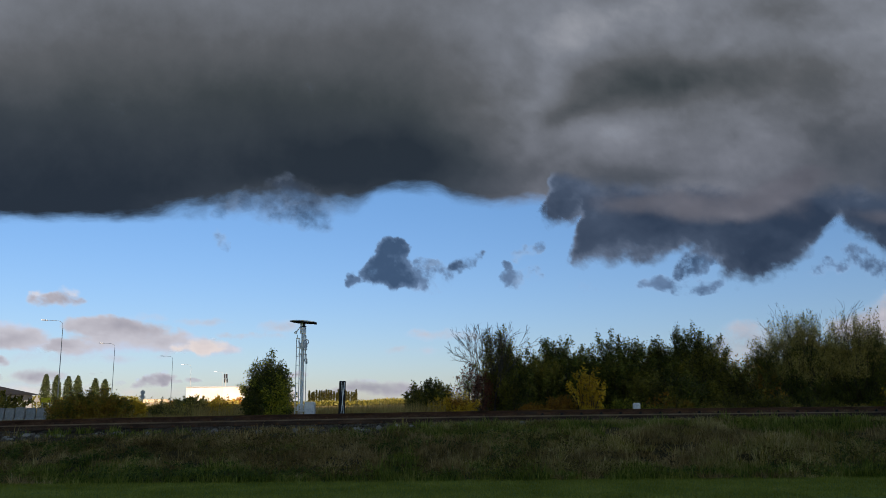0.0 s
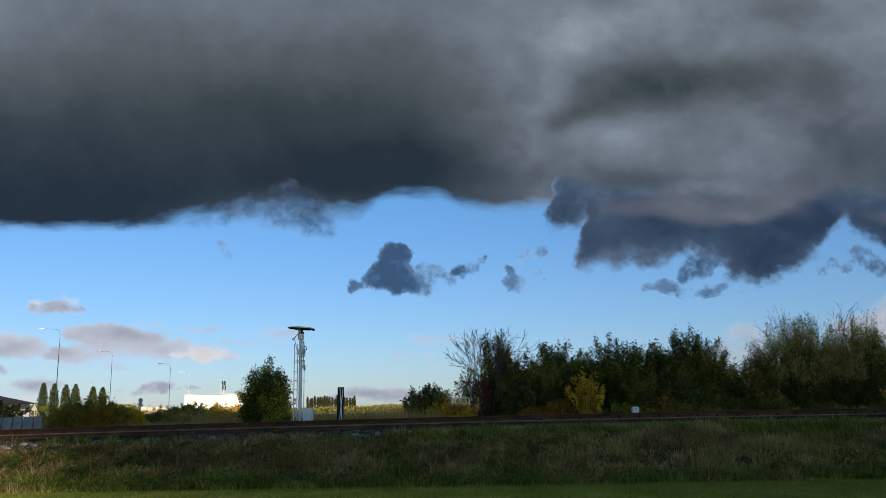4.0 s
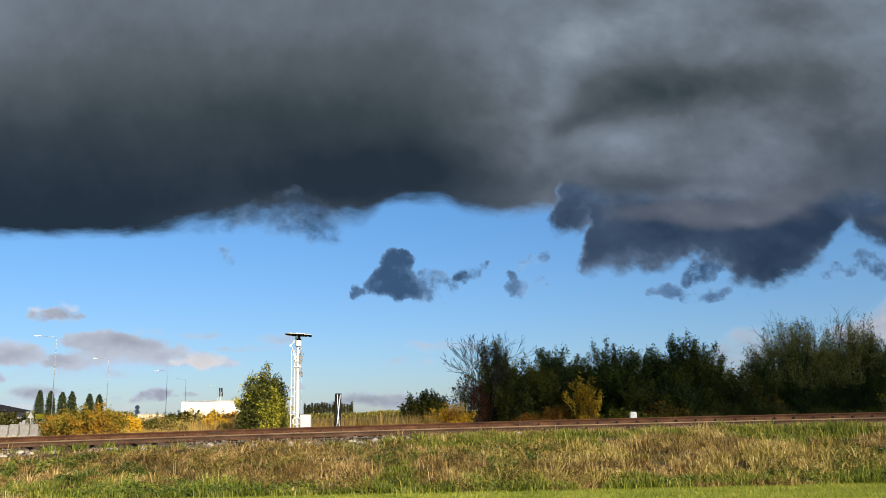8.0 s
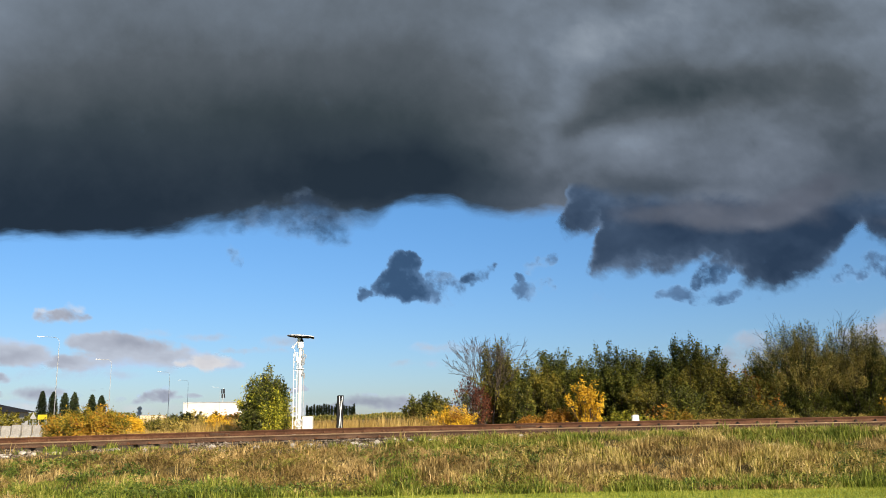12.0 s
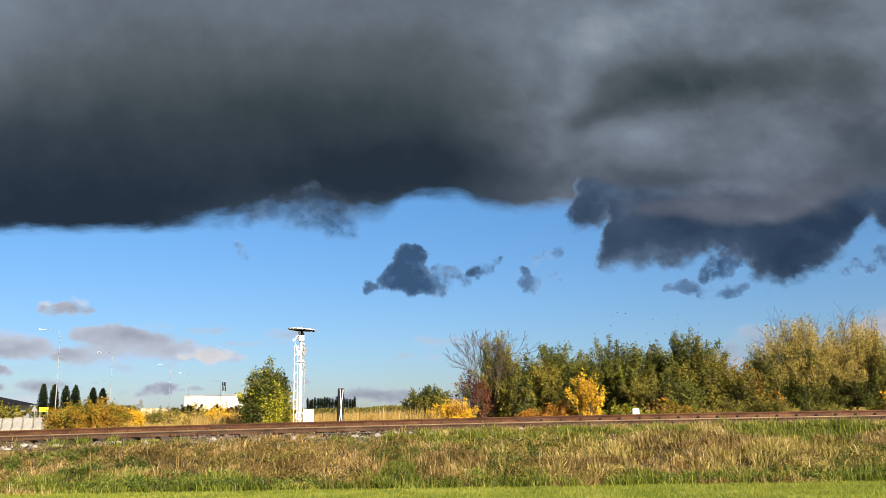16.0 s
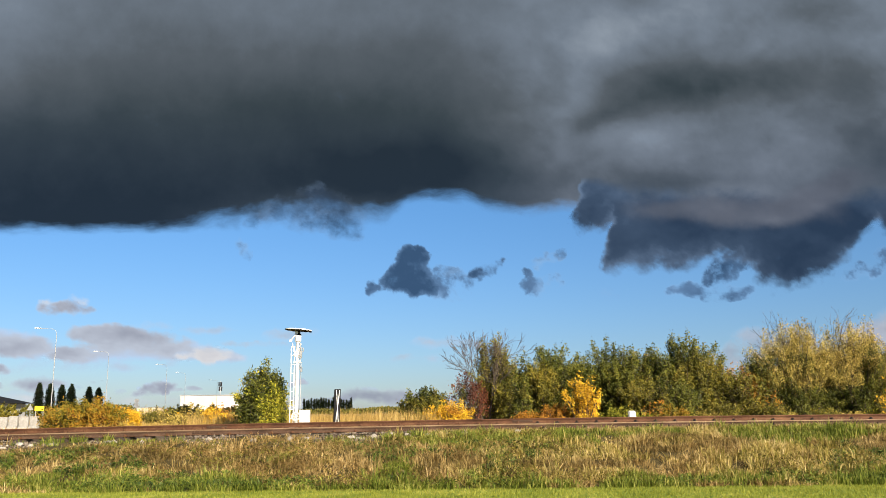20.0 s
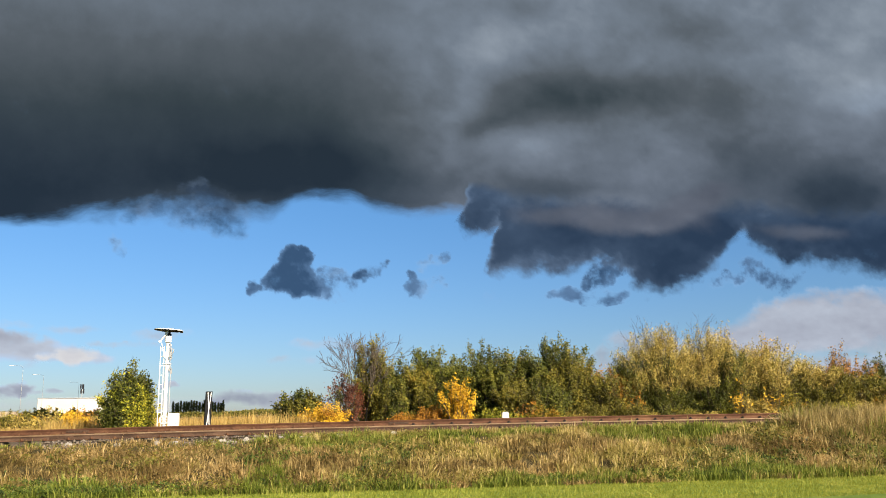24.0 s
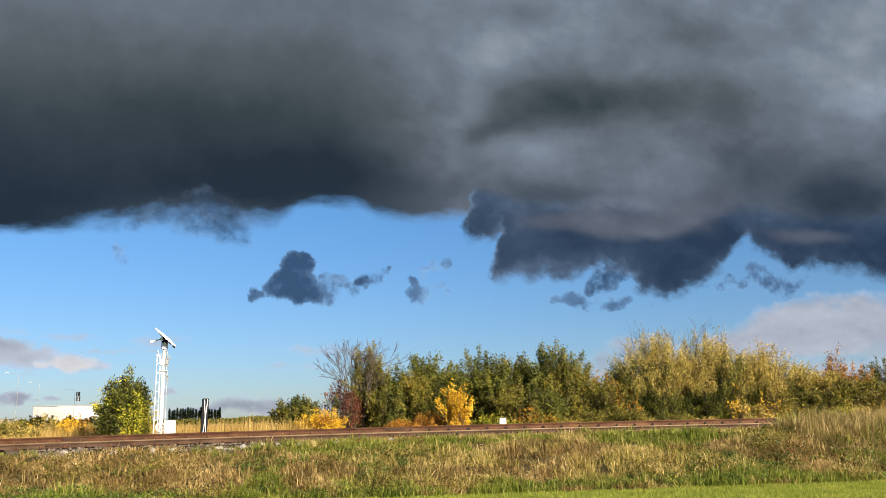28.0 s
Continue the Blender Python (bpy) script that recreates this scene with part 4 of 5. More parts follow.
def build_small_posts():
    x, y = -3.45, 27.6
    z0 = float(ground_height(x, y))
    post = thing("kilometre_post", (x, y, z0 - 0.05), "black trackside board with white crossed strips", "sign", turn=0)
    bm = bmesh.new()
    box(bm, (0.12, 0.16, 1.45), (-0.04, 0.06, 0.74), 0.01, (0, 1.2, 0))
    part("post", bm, BLACK, post)
    bm = bmesh.new()
    box(bm, (0.2, 0.02, 1.22), (0.02, -0.04, 0.86), 0.004, (0, 1.2, 0))
    board = part("board", bm, BLACK, post)
    bm = bmesh.new()
    for s in (-1, 1):
        box(bm, (0.024, 0.006, 1.16), (0.035, -0.054 - 0.002 * s, 0.86), 0, (0, 5.0 * s + 1.2, 0))
    box(bm, (0.14, 0.006, 0.03), (0.02, -0.056, 0.29), 0)
    part("cross_strips", bm, WHITE, board, "white crossed strips")
    x, y = 6.12, 27.4
    z0 = float(ground_height(x, y))
    stone = thing("marker_stone", (x, y, z0 - 0.05), "short white-painted marker stone beside the rails", "marker")
    bm = bmesh.new()
    box(bm, (0.22, 0.18, 0.62), (0, 0, 0.31), 0.025)
    part("block", bm, WHITE, stone)


build_small_posts()

# ---- road, lamps and buildings beyond the field ----


def build_lamps():
    lamp = thing("street_lamp", (0, 0, 0), "tall grey steel street lamp with curved arm", "street lamp", "street lamps along the road")
    bm = bmesh.new()
    rod(bm, (0, 0, 0), (0, 0, 8.4), 0.05, 0.026, 10)
    line = [(0, 0, 8.4), (-0.03, 0, 8.7), (-0.15, 0, 8.92), (-0.4, 0, 9.03), (-1.0, 0, 9.08), (-1.5, 0, 9.1)]
    for a, b in zip(line, line[1:]):
        rod(bm, a, b, 0.018, 0.018, 8)
    part("pole", bm, LAMP_STEEL, lamp)
    bm = bmesh.new()
    box(bm, (0.62, 0.24, 0.09), (-1.75, 0, 9.12), 0.03, (0, 3, 0))
    part("lamp_head", bm, WHITE, lamp, "pale lamp head")
    spots = ((-37.0, 80.0, 4), (-43.8, 110.0, 2), (-45.9, 140.0, 0), (-51.9, 170.0, 0), (-55.3, 207.0, 0))
    for i, (x, y, turn) in enumerate(spots):
        m = pose(x, y, float(ground_height(x, y)) - 0.1, 0, 0, turn)
        if i == 0:
            lamp.matrix_basis = m
        else:
            copy_thing(lamp, m)


build_lamps()


def build_buildings():
    z = 0.8
    hall = thing("warehouse", (-65.3, 262.0, z), "long low white warehouse with grey base", "building")
    bm = bmesh.new()
    box(bm, (24.4, 24, 4.2), (0, 0, 4.1), 0.05)
    part("wall", bm, PALE_WALL, hall)
    bm = bmesh.new()
    box(bm, (24, 23.6, 1.9), (0, 0, 0.95))
    part("base", bm, GREY_PAINT, hall, "grey lower wall")
    bm = bmesh.new()
    box(bm, (24.8, 24.4, 0.2), (0, 0, 6.3), 0.03)
    part("roof", bm, GREY_PAINT, hall)
    house = thing("house", (-78.0, 128.0, z), "dark low-roofed building beside the road", "building")
    bm = bmesh.new()
    box(bm, (24, 12, 2.7), (0, 0, 1.35), 0.03)
    part("wall", bm, GREY_PAINT, house)
    bm = bmesh.new()
    vs = [bm.verts.new(p) for p in ((-13, -7, 2.7), (13, -7, 2.7), (13, 7, 2.7), (-13, 7, 2.7), (-9, 0, 4.8), (6, 0, 4.8))]
    for f in ((0, 1, 5, 4), (1, 2, 5), (2, 3, 4, 5), (3, 0, 4), (3, 2, 1, 0)):
        bm.faces.new([vs[i] for i in f])
    part("roof", bm, ROOF, house)
    shed = thing("shed", (-86.9, 252.0, z), "small sand-coloured flat-roofed shed", "building")
    bm = bmesh.new()
    box(bm, (6.6, 4, 2.8), (0, 0, 1.4), 0.04)
    part("wall", bm, SAND_WALL, shed)
    bm = bmesh.new()
    box(bm, (6.8, 4.2, 0.12), (0, 0, 2.86), 0.02)
    part("roof", bm, GREY_PAINT, shed)
    mast = thing("radio_mast", (-79.0, 300.0, z), "slim grey radio mast with antenna cluster", "mast")
    bm = bmesh.new()
    rod(bm, (0, 0, 0), (0, 0, 12.2), 0.16, 0.11, 8)
    part("pole", bm, GREY, mast)
    for k in range(6):
        a = math.pi / 3 * k
        bm = bmesh.new()
        box(bm, (0.4, 0.3, 1.5), (0.5 * math.cos(a), 0.45 * math.sin(a), 11.2 if k % 2 else 9.6), 0.05)
        rod(bm, (0, 0, 11.2 if k % 2 else 9.6), (0.45 * math.cos(a), 0.45 * math.sin(a), 11.2 if k % 2 else 9.6), 0.05, n=6)
        part("antenna", bm, ROOF, mast)
    barrier = thing("concrete_barrier", (-21.6, 45.0, z), "row of weathered pale concrete barrier blocks", "barrier", "concrete barriers")
    bm = bmesh.new()
    pr = [(-0.3, 0), (0.3, 0), (0.26, 0.25), (0.12, 0.4), (0.09, 1.05), (-0.09, 1.05), (-0.12, 0.4), (-0.26, 0.25)]
    a = [bm.verts.new((-0.22, p, q * 0.74)) for p, q in pr]
    b = [bm.verts.new((0.22, p, q * 0.74)) for p, q in pr]
    for i in range(8):
        bm.faces.new((a[i], b[i], b[(i + 1) % 8], a[(i + 1) % 8]))
    bm.faces.new(a)
    bm.faces.new(b[::-1])
    part("block", bm, CONCRETE, barrier)
    rng = random.Random(3)
    for i in range(1, 17):
        copy_thing(barrier, pose(-21.6 - 0.52 * i, 45.0 - 0.08 * i, z + rng.uniform(-0.03, 0.05), 0, rng.uniform(-2, 2), rng.uniform(-6, 6) + 9))
    sign = thing("warning_sign", (-53.56, 110.0, z), "triangular road sign seen from behind", "road sign")
    bm = bmesh.new()
    rod(bm, (0, 0.04, 0), (0, 0.04, 2.3), 0.035, n=8)
    part("post", bm, GREY, sign)
    bm = bmesh.new()
    vs = [bm.verts.new(p) for p in ((-0.45, 0, 1.5), (0.45, 0, 1.5), (0, 0, 2.3))]
    bm.faces.new(vs)
    g = bmesh.ops.extrude_face_region(bm, geom=bm.faces[:])
    bmesh.ops.translate(bm, vec=(0, -0.02, 0), verts=[v for v in g["geom"] if isinstance(v, bmesh.types.BMVert)])
    part("plate", bm, GREY, sign)
    signs = thing("traffic_sign", (-39.77, 110.0, z), "pale round traffic signs on a steel post beside the road", "road sign")
    bm = bmesh.new()
    rod(bm, (0, 0.05, 0), (0, 0.05, 2.9), 0.04, n=8)
    part("post", bm, LAMP_STEEL, signs)
    for k in (2.56, 2.0):
        bm = bmesh.new()
        rod(bm, (0, 0.0, k), (0, -0.025, k), 0.3, n=20)
        part("plate", bm, GREY, signs)
    van = thing("hoarding", (-35.7, 75.0, z), "plain yellow board on posts", "board")
    bm = bmesh.new()
    box(bm, (0.82, 0.06, 0.42), (0, 0, 1.42), 0.01)
    part("panel", bm, YELLOW_PAINT, van)
    for s in (-0.33, 0.33):
        bm = bmesh.new()
        rod(bm, (s, 0.06, 0), (s, 0.06, 1.6), 0.04, n=8)
        part("post", bm, GREY, van)


build_buildings()


def columnar_tree(name, at, height, width, mat, label, seed, group, count=900, size=0.35):
    rng = np.random.default_rng(seed)
    ob = thing(name, at, label, "tree", group)
    wood = Wood()
    wood.stick(np.zeros(3), np.array([0, 0, height * 0.9]), 0.02 * height, 0.005 * height)
    t = rng.random(count) ** 0.8
    env = np.sin(np.clip(t * 0.93 + 0.07, 0, 1) * np.pi) ** 0.6 * width / 2
    a, rr = rng.uniform(0, 2 * np.pi, count), np.sqrt(rng.random(count)) * rng.uniform(0.75, 1.15, count)
    p = np.stack([np.cos(a) * env * rr, np.sin(a) * env * rr, height * (0.08 + 0.92 * t)], -1)
    for i in range(0, count, 12):
        wood.stick(np.array([0, 0, max(0.1, p[i, 2] - 0.1 * height)]), p[i], 0.004 * height, 0.002 * height)
    wood.build("trunk", BARK, ob)
    leaf_mesh("crown", p, size, mat, ob, rng, stretch=2.0)


def build_far_trees():
    rng = random.Random(12)
    for i, (x, h) in enumerate(((-100.3, 8.8), (-97.6, 8.5), (-94.7, 8.2), (-92.3, 8.3), (-87.9, 7.6), (-85.5, 7.4))):
        columnar_tree("conifer", (x, 210.0, 0.8), h, 2.3, LEAF_FAR, "dark green columnar conifer", 300 + i, "row of conifers", 3200, 0.2)
    for i in range(20):
        x = -139.0 + 2.5 * i + rng.uniform(-0.5, 0.5)
        columnar_tree("poplar", (x, 850.0, 0.8), rng.uniform(12.5, 16.0), 2.4, LEAF_POPLAR, "columnar poplar in a distant row", 320 + i, "distant row of poplars", 700, 0.6)


def build_mid_trees():
    """Brown and olive scrub between the field and the road."""
    rng = random.Random(21)
    for i in range(13):
        y = rng.uniform(120, 200)
        x = (-0.385 + 0.0125 * i + rng.uniform(-0.004, 0.004)) * y
        m = rng.choice([LEAF_OLIVE, LEAF_GOLD, LEAF_ORANGE, LEAF_GOLD, LEAF_AUTUMN])
        tall = rng.uniform(1.6, 3.0) * (0.35 if i in (2, 3, 4) else 1.0)
        shrub("scrub_tree", (x, y), rng.uniform(3, 5.5), tall, m, "small autumn tree beyond the dry field", 400 + i, 2200, 34, 0.22, group="scrub beyond the field", category="tree")


build_far_trees()
build_mid_trees()


def build_far_wood():
    """Low woods along the horizon."""
    rng = np.random.default_rng(77)
    n = 30000
    x = rng.uniform(-420, 60, n)
    h = 5.0 + 6 * np.clip(fbm(x * 0.03, x * 0, 78, 4) + 0.3, 0, 1)
    h = np.where(x > -200, h * 0.45, h)
    z = 0.8 + h * rng.random(n) ** 0.7
    y = 520 + 40 * rng.random(n)
    tagged(leaf_mesh("far_wood", np.stack([x, y, z], -1), 0.9, LEAF_POPLAR, None, rng, stretch=1.3), "low autumn woodland on the horizon", "woodland", kind="stuff")


build_far_wood()

# ---- clouds ----


def azimuth_cloud(name, az, el, step, shape, mat, label, distance=3300.0, depth=260.0):
    """A cloud bank far off: a bulging sheet that spans degrees of azimuth and elevation. shape(az, el) gives its cover and thickness."""
    a, e = np.meshgrid(np.arange(az[0], az[1], step), np.arange(el[0], el[1], step))
    cover, thick = shape(a, e)
    r = distance - depth * np.clip(cover, 0, 1) * (0.4 + 0.6 * np.clip(thick, 0, 1))
    ar, er = np.radians(a), np.radians(e)
    v = np.stack([r * np.sin(ar) * np.cos(er), r * np.cos(ar) * np.cos(er), r * np.sin(er)], -1).reshape(-1, 3)
    w = a.shape[1]
    i = (np.arange(a.shape[0] - 1)[:, None] * w + np.arange(w - 1)[None]).ravel()
    f = np.stack([i, i + 1, i + w + 1, i + w], 1)
    f = f[np.max(cover.ravel()[f], axis=1) > 0.001]
    used, inverse = np.unique(f, return_inverse=True)
    ob = mesh_part(name, v[used], inverse.reshape(f.shape), mat, smooth=True)
    for key, values in (("cover", cover), ("thickness", thick)):
        at = ob.data.attributes.new(key, "FLOAT", "POINT")
        at.data.foreach_set("value", values.ravel()[used].astype(np.float32))
    return tagged(ob, label, "cloud", "clouds")


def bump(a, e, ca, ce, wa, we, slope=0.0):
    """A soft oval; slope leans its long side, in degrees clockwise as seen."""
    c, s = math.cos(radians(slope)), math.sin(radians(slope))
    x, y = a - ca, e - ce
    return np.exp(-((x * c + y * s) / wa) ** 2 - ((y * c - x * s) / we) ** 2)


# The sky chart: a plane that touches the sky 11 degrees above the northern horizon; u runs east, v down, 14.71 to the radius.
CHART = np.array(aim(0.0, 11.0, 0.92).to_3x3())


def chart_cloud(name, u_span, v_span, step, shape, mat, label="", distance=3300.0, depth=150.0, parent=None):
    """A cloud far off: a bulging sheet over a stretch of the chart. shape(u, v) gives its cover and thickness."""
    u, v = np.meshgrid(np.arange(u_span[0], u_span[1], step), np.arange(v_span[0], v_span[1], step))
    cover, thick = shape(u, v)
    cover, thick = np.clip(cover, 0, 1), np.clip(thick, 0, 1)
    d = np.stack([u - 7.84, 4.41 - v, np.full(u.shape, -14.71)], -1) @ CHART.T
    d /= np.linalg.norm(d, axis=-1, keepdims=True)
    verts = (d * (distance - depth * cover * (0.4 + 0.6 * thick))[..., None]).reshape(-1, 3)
    w = u.shape[1]
    i = (np.arange(u.shape[0] - 1)[:, None] * w + np.arange(w - 1)[None]).ravel()
    f = np.stack([i, i + w, i + w + 1, i + 1], 1)
    f = f[np.max(cover.ravel()[f], axis=1) > 0.001]
    used, inverse = np.unique(f, return_inverse=True)
    ob = mesh_part(name, verts[used], inverse.reshape(f.shape), mat, parent, smooth=True)
    for key, values in (("cover", cover), ("thickness", thick)):
        at = ob.data.attributes.new(key, "FLOAT", "POINT")
        at.data.foreach_set("value", values.ravel()[used].astype(np.float32))
    if parent is None:
        return tagged(ob, label, "cloud", "clouds")
    return tagged(ob, label)


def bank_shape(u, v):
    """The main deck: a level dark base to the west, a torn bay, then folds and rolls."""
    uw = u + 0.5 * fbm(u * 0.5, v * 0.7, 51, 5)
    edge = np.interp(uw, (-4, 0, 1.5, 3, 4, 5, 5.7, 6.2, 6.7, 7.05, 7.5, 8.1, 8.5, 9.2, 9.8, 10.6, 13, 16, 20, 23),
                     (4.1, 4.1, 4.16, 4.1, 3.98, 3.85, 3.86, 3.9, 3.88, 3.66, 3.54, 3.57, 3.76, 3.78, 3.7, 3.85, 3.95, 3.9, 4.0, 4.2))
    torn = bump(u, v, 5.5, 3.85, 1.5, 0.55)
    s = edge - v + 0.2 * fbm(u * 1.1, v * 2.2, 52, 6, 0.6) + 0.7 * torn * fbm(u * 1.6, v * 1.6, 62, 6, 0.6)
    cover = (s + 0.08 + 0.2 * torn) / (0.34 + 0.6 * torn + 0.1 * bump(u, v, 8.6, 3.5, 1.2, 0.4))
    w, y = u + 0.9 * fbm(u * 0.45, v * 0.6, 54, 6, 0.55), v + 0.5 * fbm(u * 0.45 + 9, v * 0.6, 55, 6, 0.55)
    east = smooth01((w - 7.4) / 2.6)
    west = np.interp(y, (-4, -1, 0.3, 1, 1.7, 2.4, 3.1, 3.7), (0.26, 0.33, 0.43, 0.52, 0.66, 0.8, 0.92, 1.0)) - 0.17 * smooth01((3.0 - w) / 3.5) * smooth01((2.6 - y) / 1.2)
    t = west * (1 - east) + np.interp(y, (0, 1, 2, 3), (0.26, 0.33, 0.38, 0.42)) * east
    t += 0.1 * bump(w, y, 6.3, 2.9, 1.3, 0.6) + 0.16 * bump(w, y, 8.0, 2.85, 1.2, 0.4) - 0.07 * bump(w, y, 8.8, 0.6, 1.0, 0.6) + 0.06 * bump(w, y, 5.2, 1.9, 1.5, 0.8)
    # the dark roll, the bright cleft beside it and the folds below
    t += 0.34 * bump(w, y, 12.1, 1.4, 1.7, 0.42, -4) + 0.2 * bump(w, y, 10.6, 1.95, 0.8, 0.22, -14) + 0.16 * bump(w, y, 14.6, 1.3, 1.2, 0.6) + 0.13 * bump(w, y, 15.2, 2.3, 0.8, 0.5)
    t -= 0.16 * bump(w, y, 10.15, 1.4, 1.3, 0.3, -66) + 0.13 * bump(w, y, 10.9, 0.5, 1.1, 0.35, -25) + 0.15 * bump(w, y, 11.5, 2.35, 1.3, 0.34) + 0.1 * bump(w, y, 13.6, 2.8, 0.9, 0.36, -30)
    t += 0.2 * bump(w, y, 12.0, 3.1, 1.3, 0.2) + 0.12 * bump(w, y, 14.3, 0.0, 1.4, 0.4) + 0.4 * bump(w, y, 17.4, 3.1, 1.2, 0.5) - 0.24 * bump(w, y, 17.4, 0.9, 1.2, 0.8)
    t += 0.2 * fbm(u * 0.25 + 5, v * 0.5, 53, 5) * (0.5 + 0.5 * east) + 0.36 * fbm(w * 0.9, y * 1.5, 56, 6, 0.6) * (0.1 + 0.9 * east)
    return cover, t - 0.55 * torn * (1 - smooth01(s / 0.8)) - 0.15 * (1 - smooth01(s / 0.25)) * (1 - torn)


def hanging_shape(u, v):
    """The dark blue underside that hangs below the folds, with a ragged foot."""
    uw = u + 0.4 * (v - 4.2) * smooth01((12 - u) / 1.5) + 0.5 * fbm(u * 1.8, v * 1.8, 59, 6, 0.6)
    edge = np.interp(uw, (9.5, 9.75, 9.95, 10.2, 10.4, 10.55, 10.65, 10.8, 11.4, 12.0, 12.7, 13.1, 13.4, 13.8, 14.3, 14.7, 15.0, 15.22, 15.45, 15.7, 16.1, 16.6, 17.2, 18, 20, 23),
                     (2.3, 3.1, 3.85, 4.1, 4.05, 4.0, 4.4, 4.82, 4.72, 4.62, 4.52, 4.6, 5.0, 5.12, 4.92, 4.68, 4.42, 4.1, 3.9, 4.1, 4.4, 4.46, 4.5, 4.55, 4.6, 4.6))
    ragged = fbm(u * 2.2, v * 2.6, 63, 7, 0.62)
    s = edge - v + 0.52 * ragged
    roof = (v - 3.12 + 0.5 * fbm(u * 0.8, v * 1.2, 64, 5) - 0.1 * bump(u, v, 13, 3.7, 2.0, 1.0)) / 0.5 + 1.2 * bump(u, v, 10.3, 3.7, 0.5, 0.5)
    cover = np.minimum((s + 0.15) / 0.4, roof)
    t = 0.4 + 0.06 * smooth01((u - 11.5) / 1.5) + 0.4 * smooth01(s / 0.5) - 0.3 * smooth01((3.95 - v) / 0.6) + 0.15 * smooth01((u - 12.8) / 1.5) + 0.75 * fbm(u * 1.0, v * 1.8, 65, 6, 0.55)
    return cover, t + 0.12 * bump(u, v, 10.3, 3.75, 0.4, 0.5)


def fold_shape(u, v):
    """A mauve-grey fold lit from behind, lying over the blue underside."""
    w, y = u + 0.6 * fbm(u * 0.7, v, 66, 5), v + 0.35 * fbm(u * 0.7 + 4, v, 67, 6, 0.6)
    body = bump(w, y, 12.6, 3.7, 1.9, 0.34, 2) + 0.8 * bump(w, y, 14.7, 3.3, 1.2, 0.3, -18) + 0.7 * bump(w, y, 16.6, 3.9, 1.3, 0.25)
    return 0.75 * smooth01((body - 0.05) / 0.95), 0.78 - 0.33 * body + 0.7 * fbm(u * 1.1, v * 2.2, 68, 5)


def heap(lobes, seed, soft=0.14, rough=0.3, grain=2.4, flat=1.0, base=None, deep=1.0, ease=0.22, swell=1.0):
    """A small cloud gathered of lobes (u, v, radius along v); flat: how much longer than high they lie."""
    def shape(u, v):
        uw, vw = u + 0.2 * fbm(u * grain, v * grain, seed + 1, 6, 0.6) * flat ** 0.5, v + 0.2 * fbm(u * grain + 7, v * grain, seed + 2, 6, 0.6)
        q = sum(np.exp(-(((uw - cu) / flat) ** 2 + (vw - cv) ** 2) / (r * r)) for cu, cv, r in lobes)
        mean = sum(p[2] for p in lobes) / len(lobes)
        s = 0.6 * mean * np.maximum(np.log(q + 1e-6) + swell, -4)
        if base is not None:
            s = np.minimum(s, (base - vw) * 0.9)
        ragged = fbm(u * grain / flat ** 0.8, v * grain, seed, 7, 0.66)
        s = s + rough * ragged * smooth01(2.0 + s / (0.6 * mean))
        return s / soft + 0.3, deep * smooth01(s / ease + 0.3) + 1.1 * fbm(u * grain * 0.8 / flat ** 0.7, v * grain, seed + 3, 6, 0.6)
    return shape


def span(lobes, flat):
    us, vs, r = [p[0] for p in lobes], [p[1] for p in lobes], 1.5 * max(p[2] for p in lobes) + 0.1
    return (min(us) - r * flat, max(us) + r * flat), (min(vs) - r, max(vs) + r)


SKY_THINGS = []


def unseen_overcast_shape(a, e):
    # added out of view to dim the skylight; open towards the low sun in the south-east
    low = smooth01((-48 - a) / 8) * smooth01((a + 150) / 10) + smooth01((a - 62) / 8) * smooth01((112 - a) / 8)
    return smooth01((e - 31 + 18 * low) / 3 + 1), np.clip(0.7 + 0.5 * fbm(a * 0.08, e * 0.08, 57, 4), 0, 1)


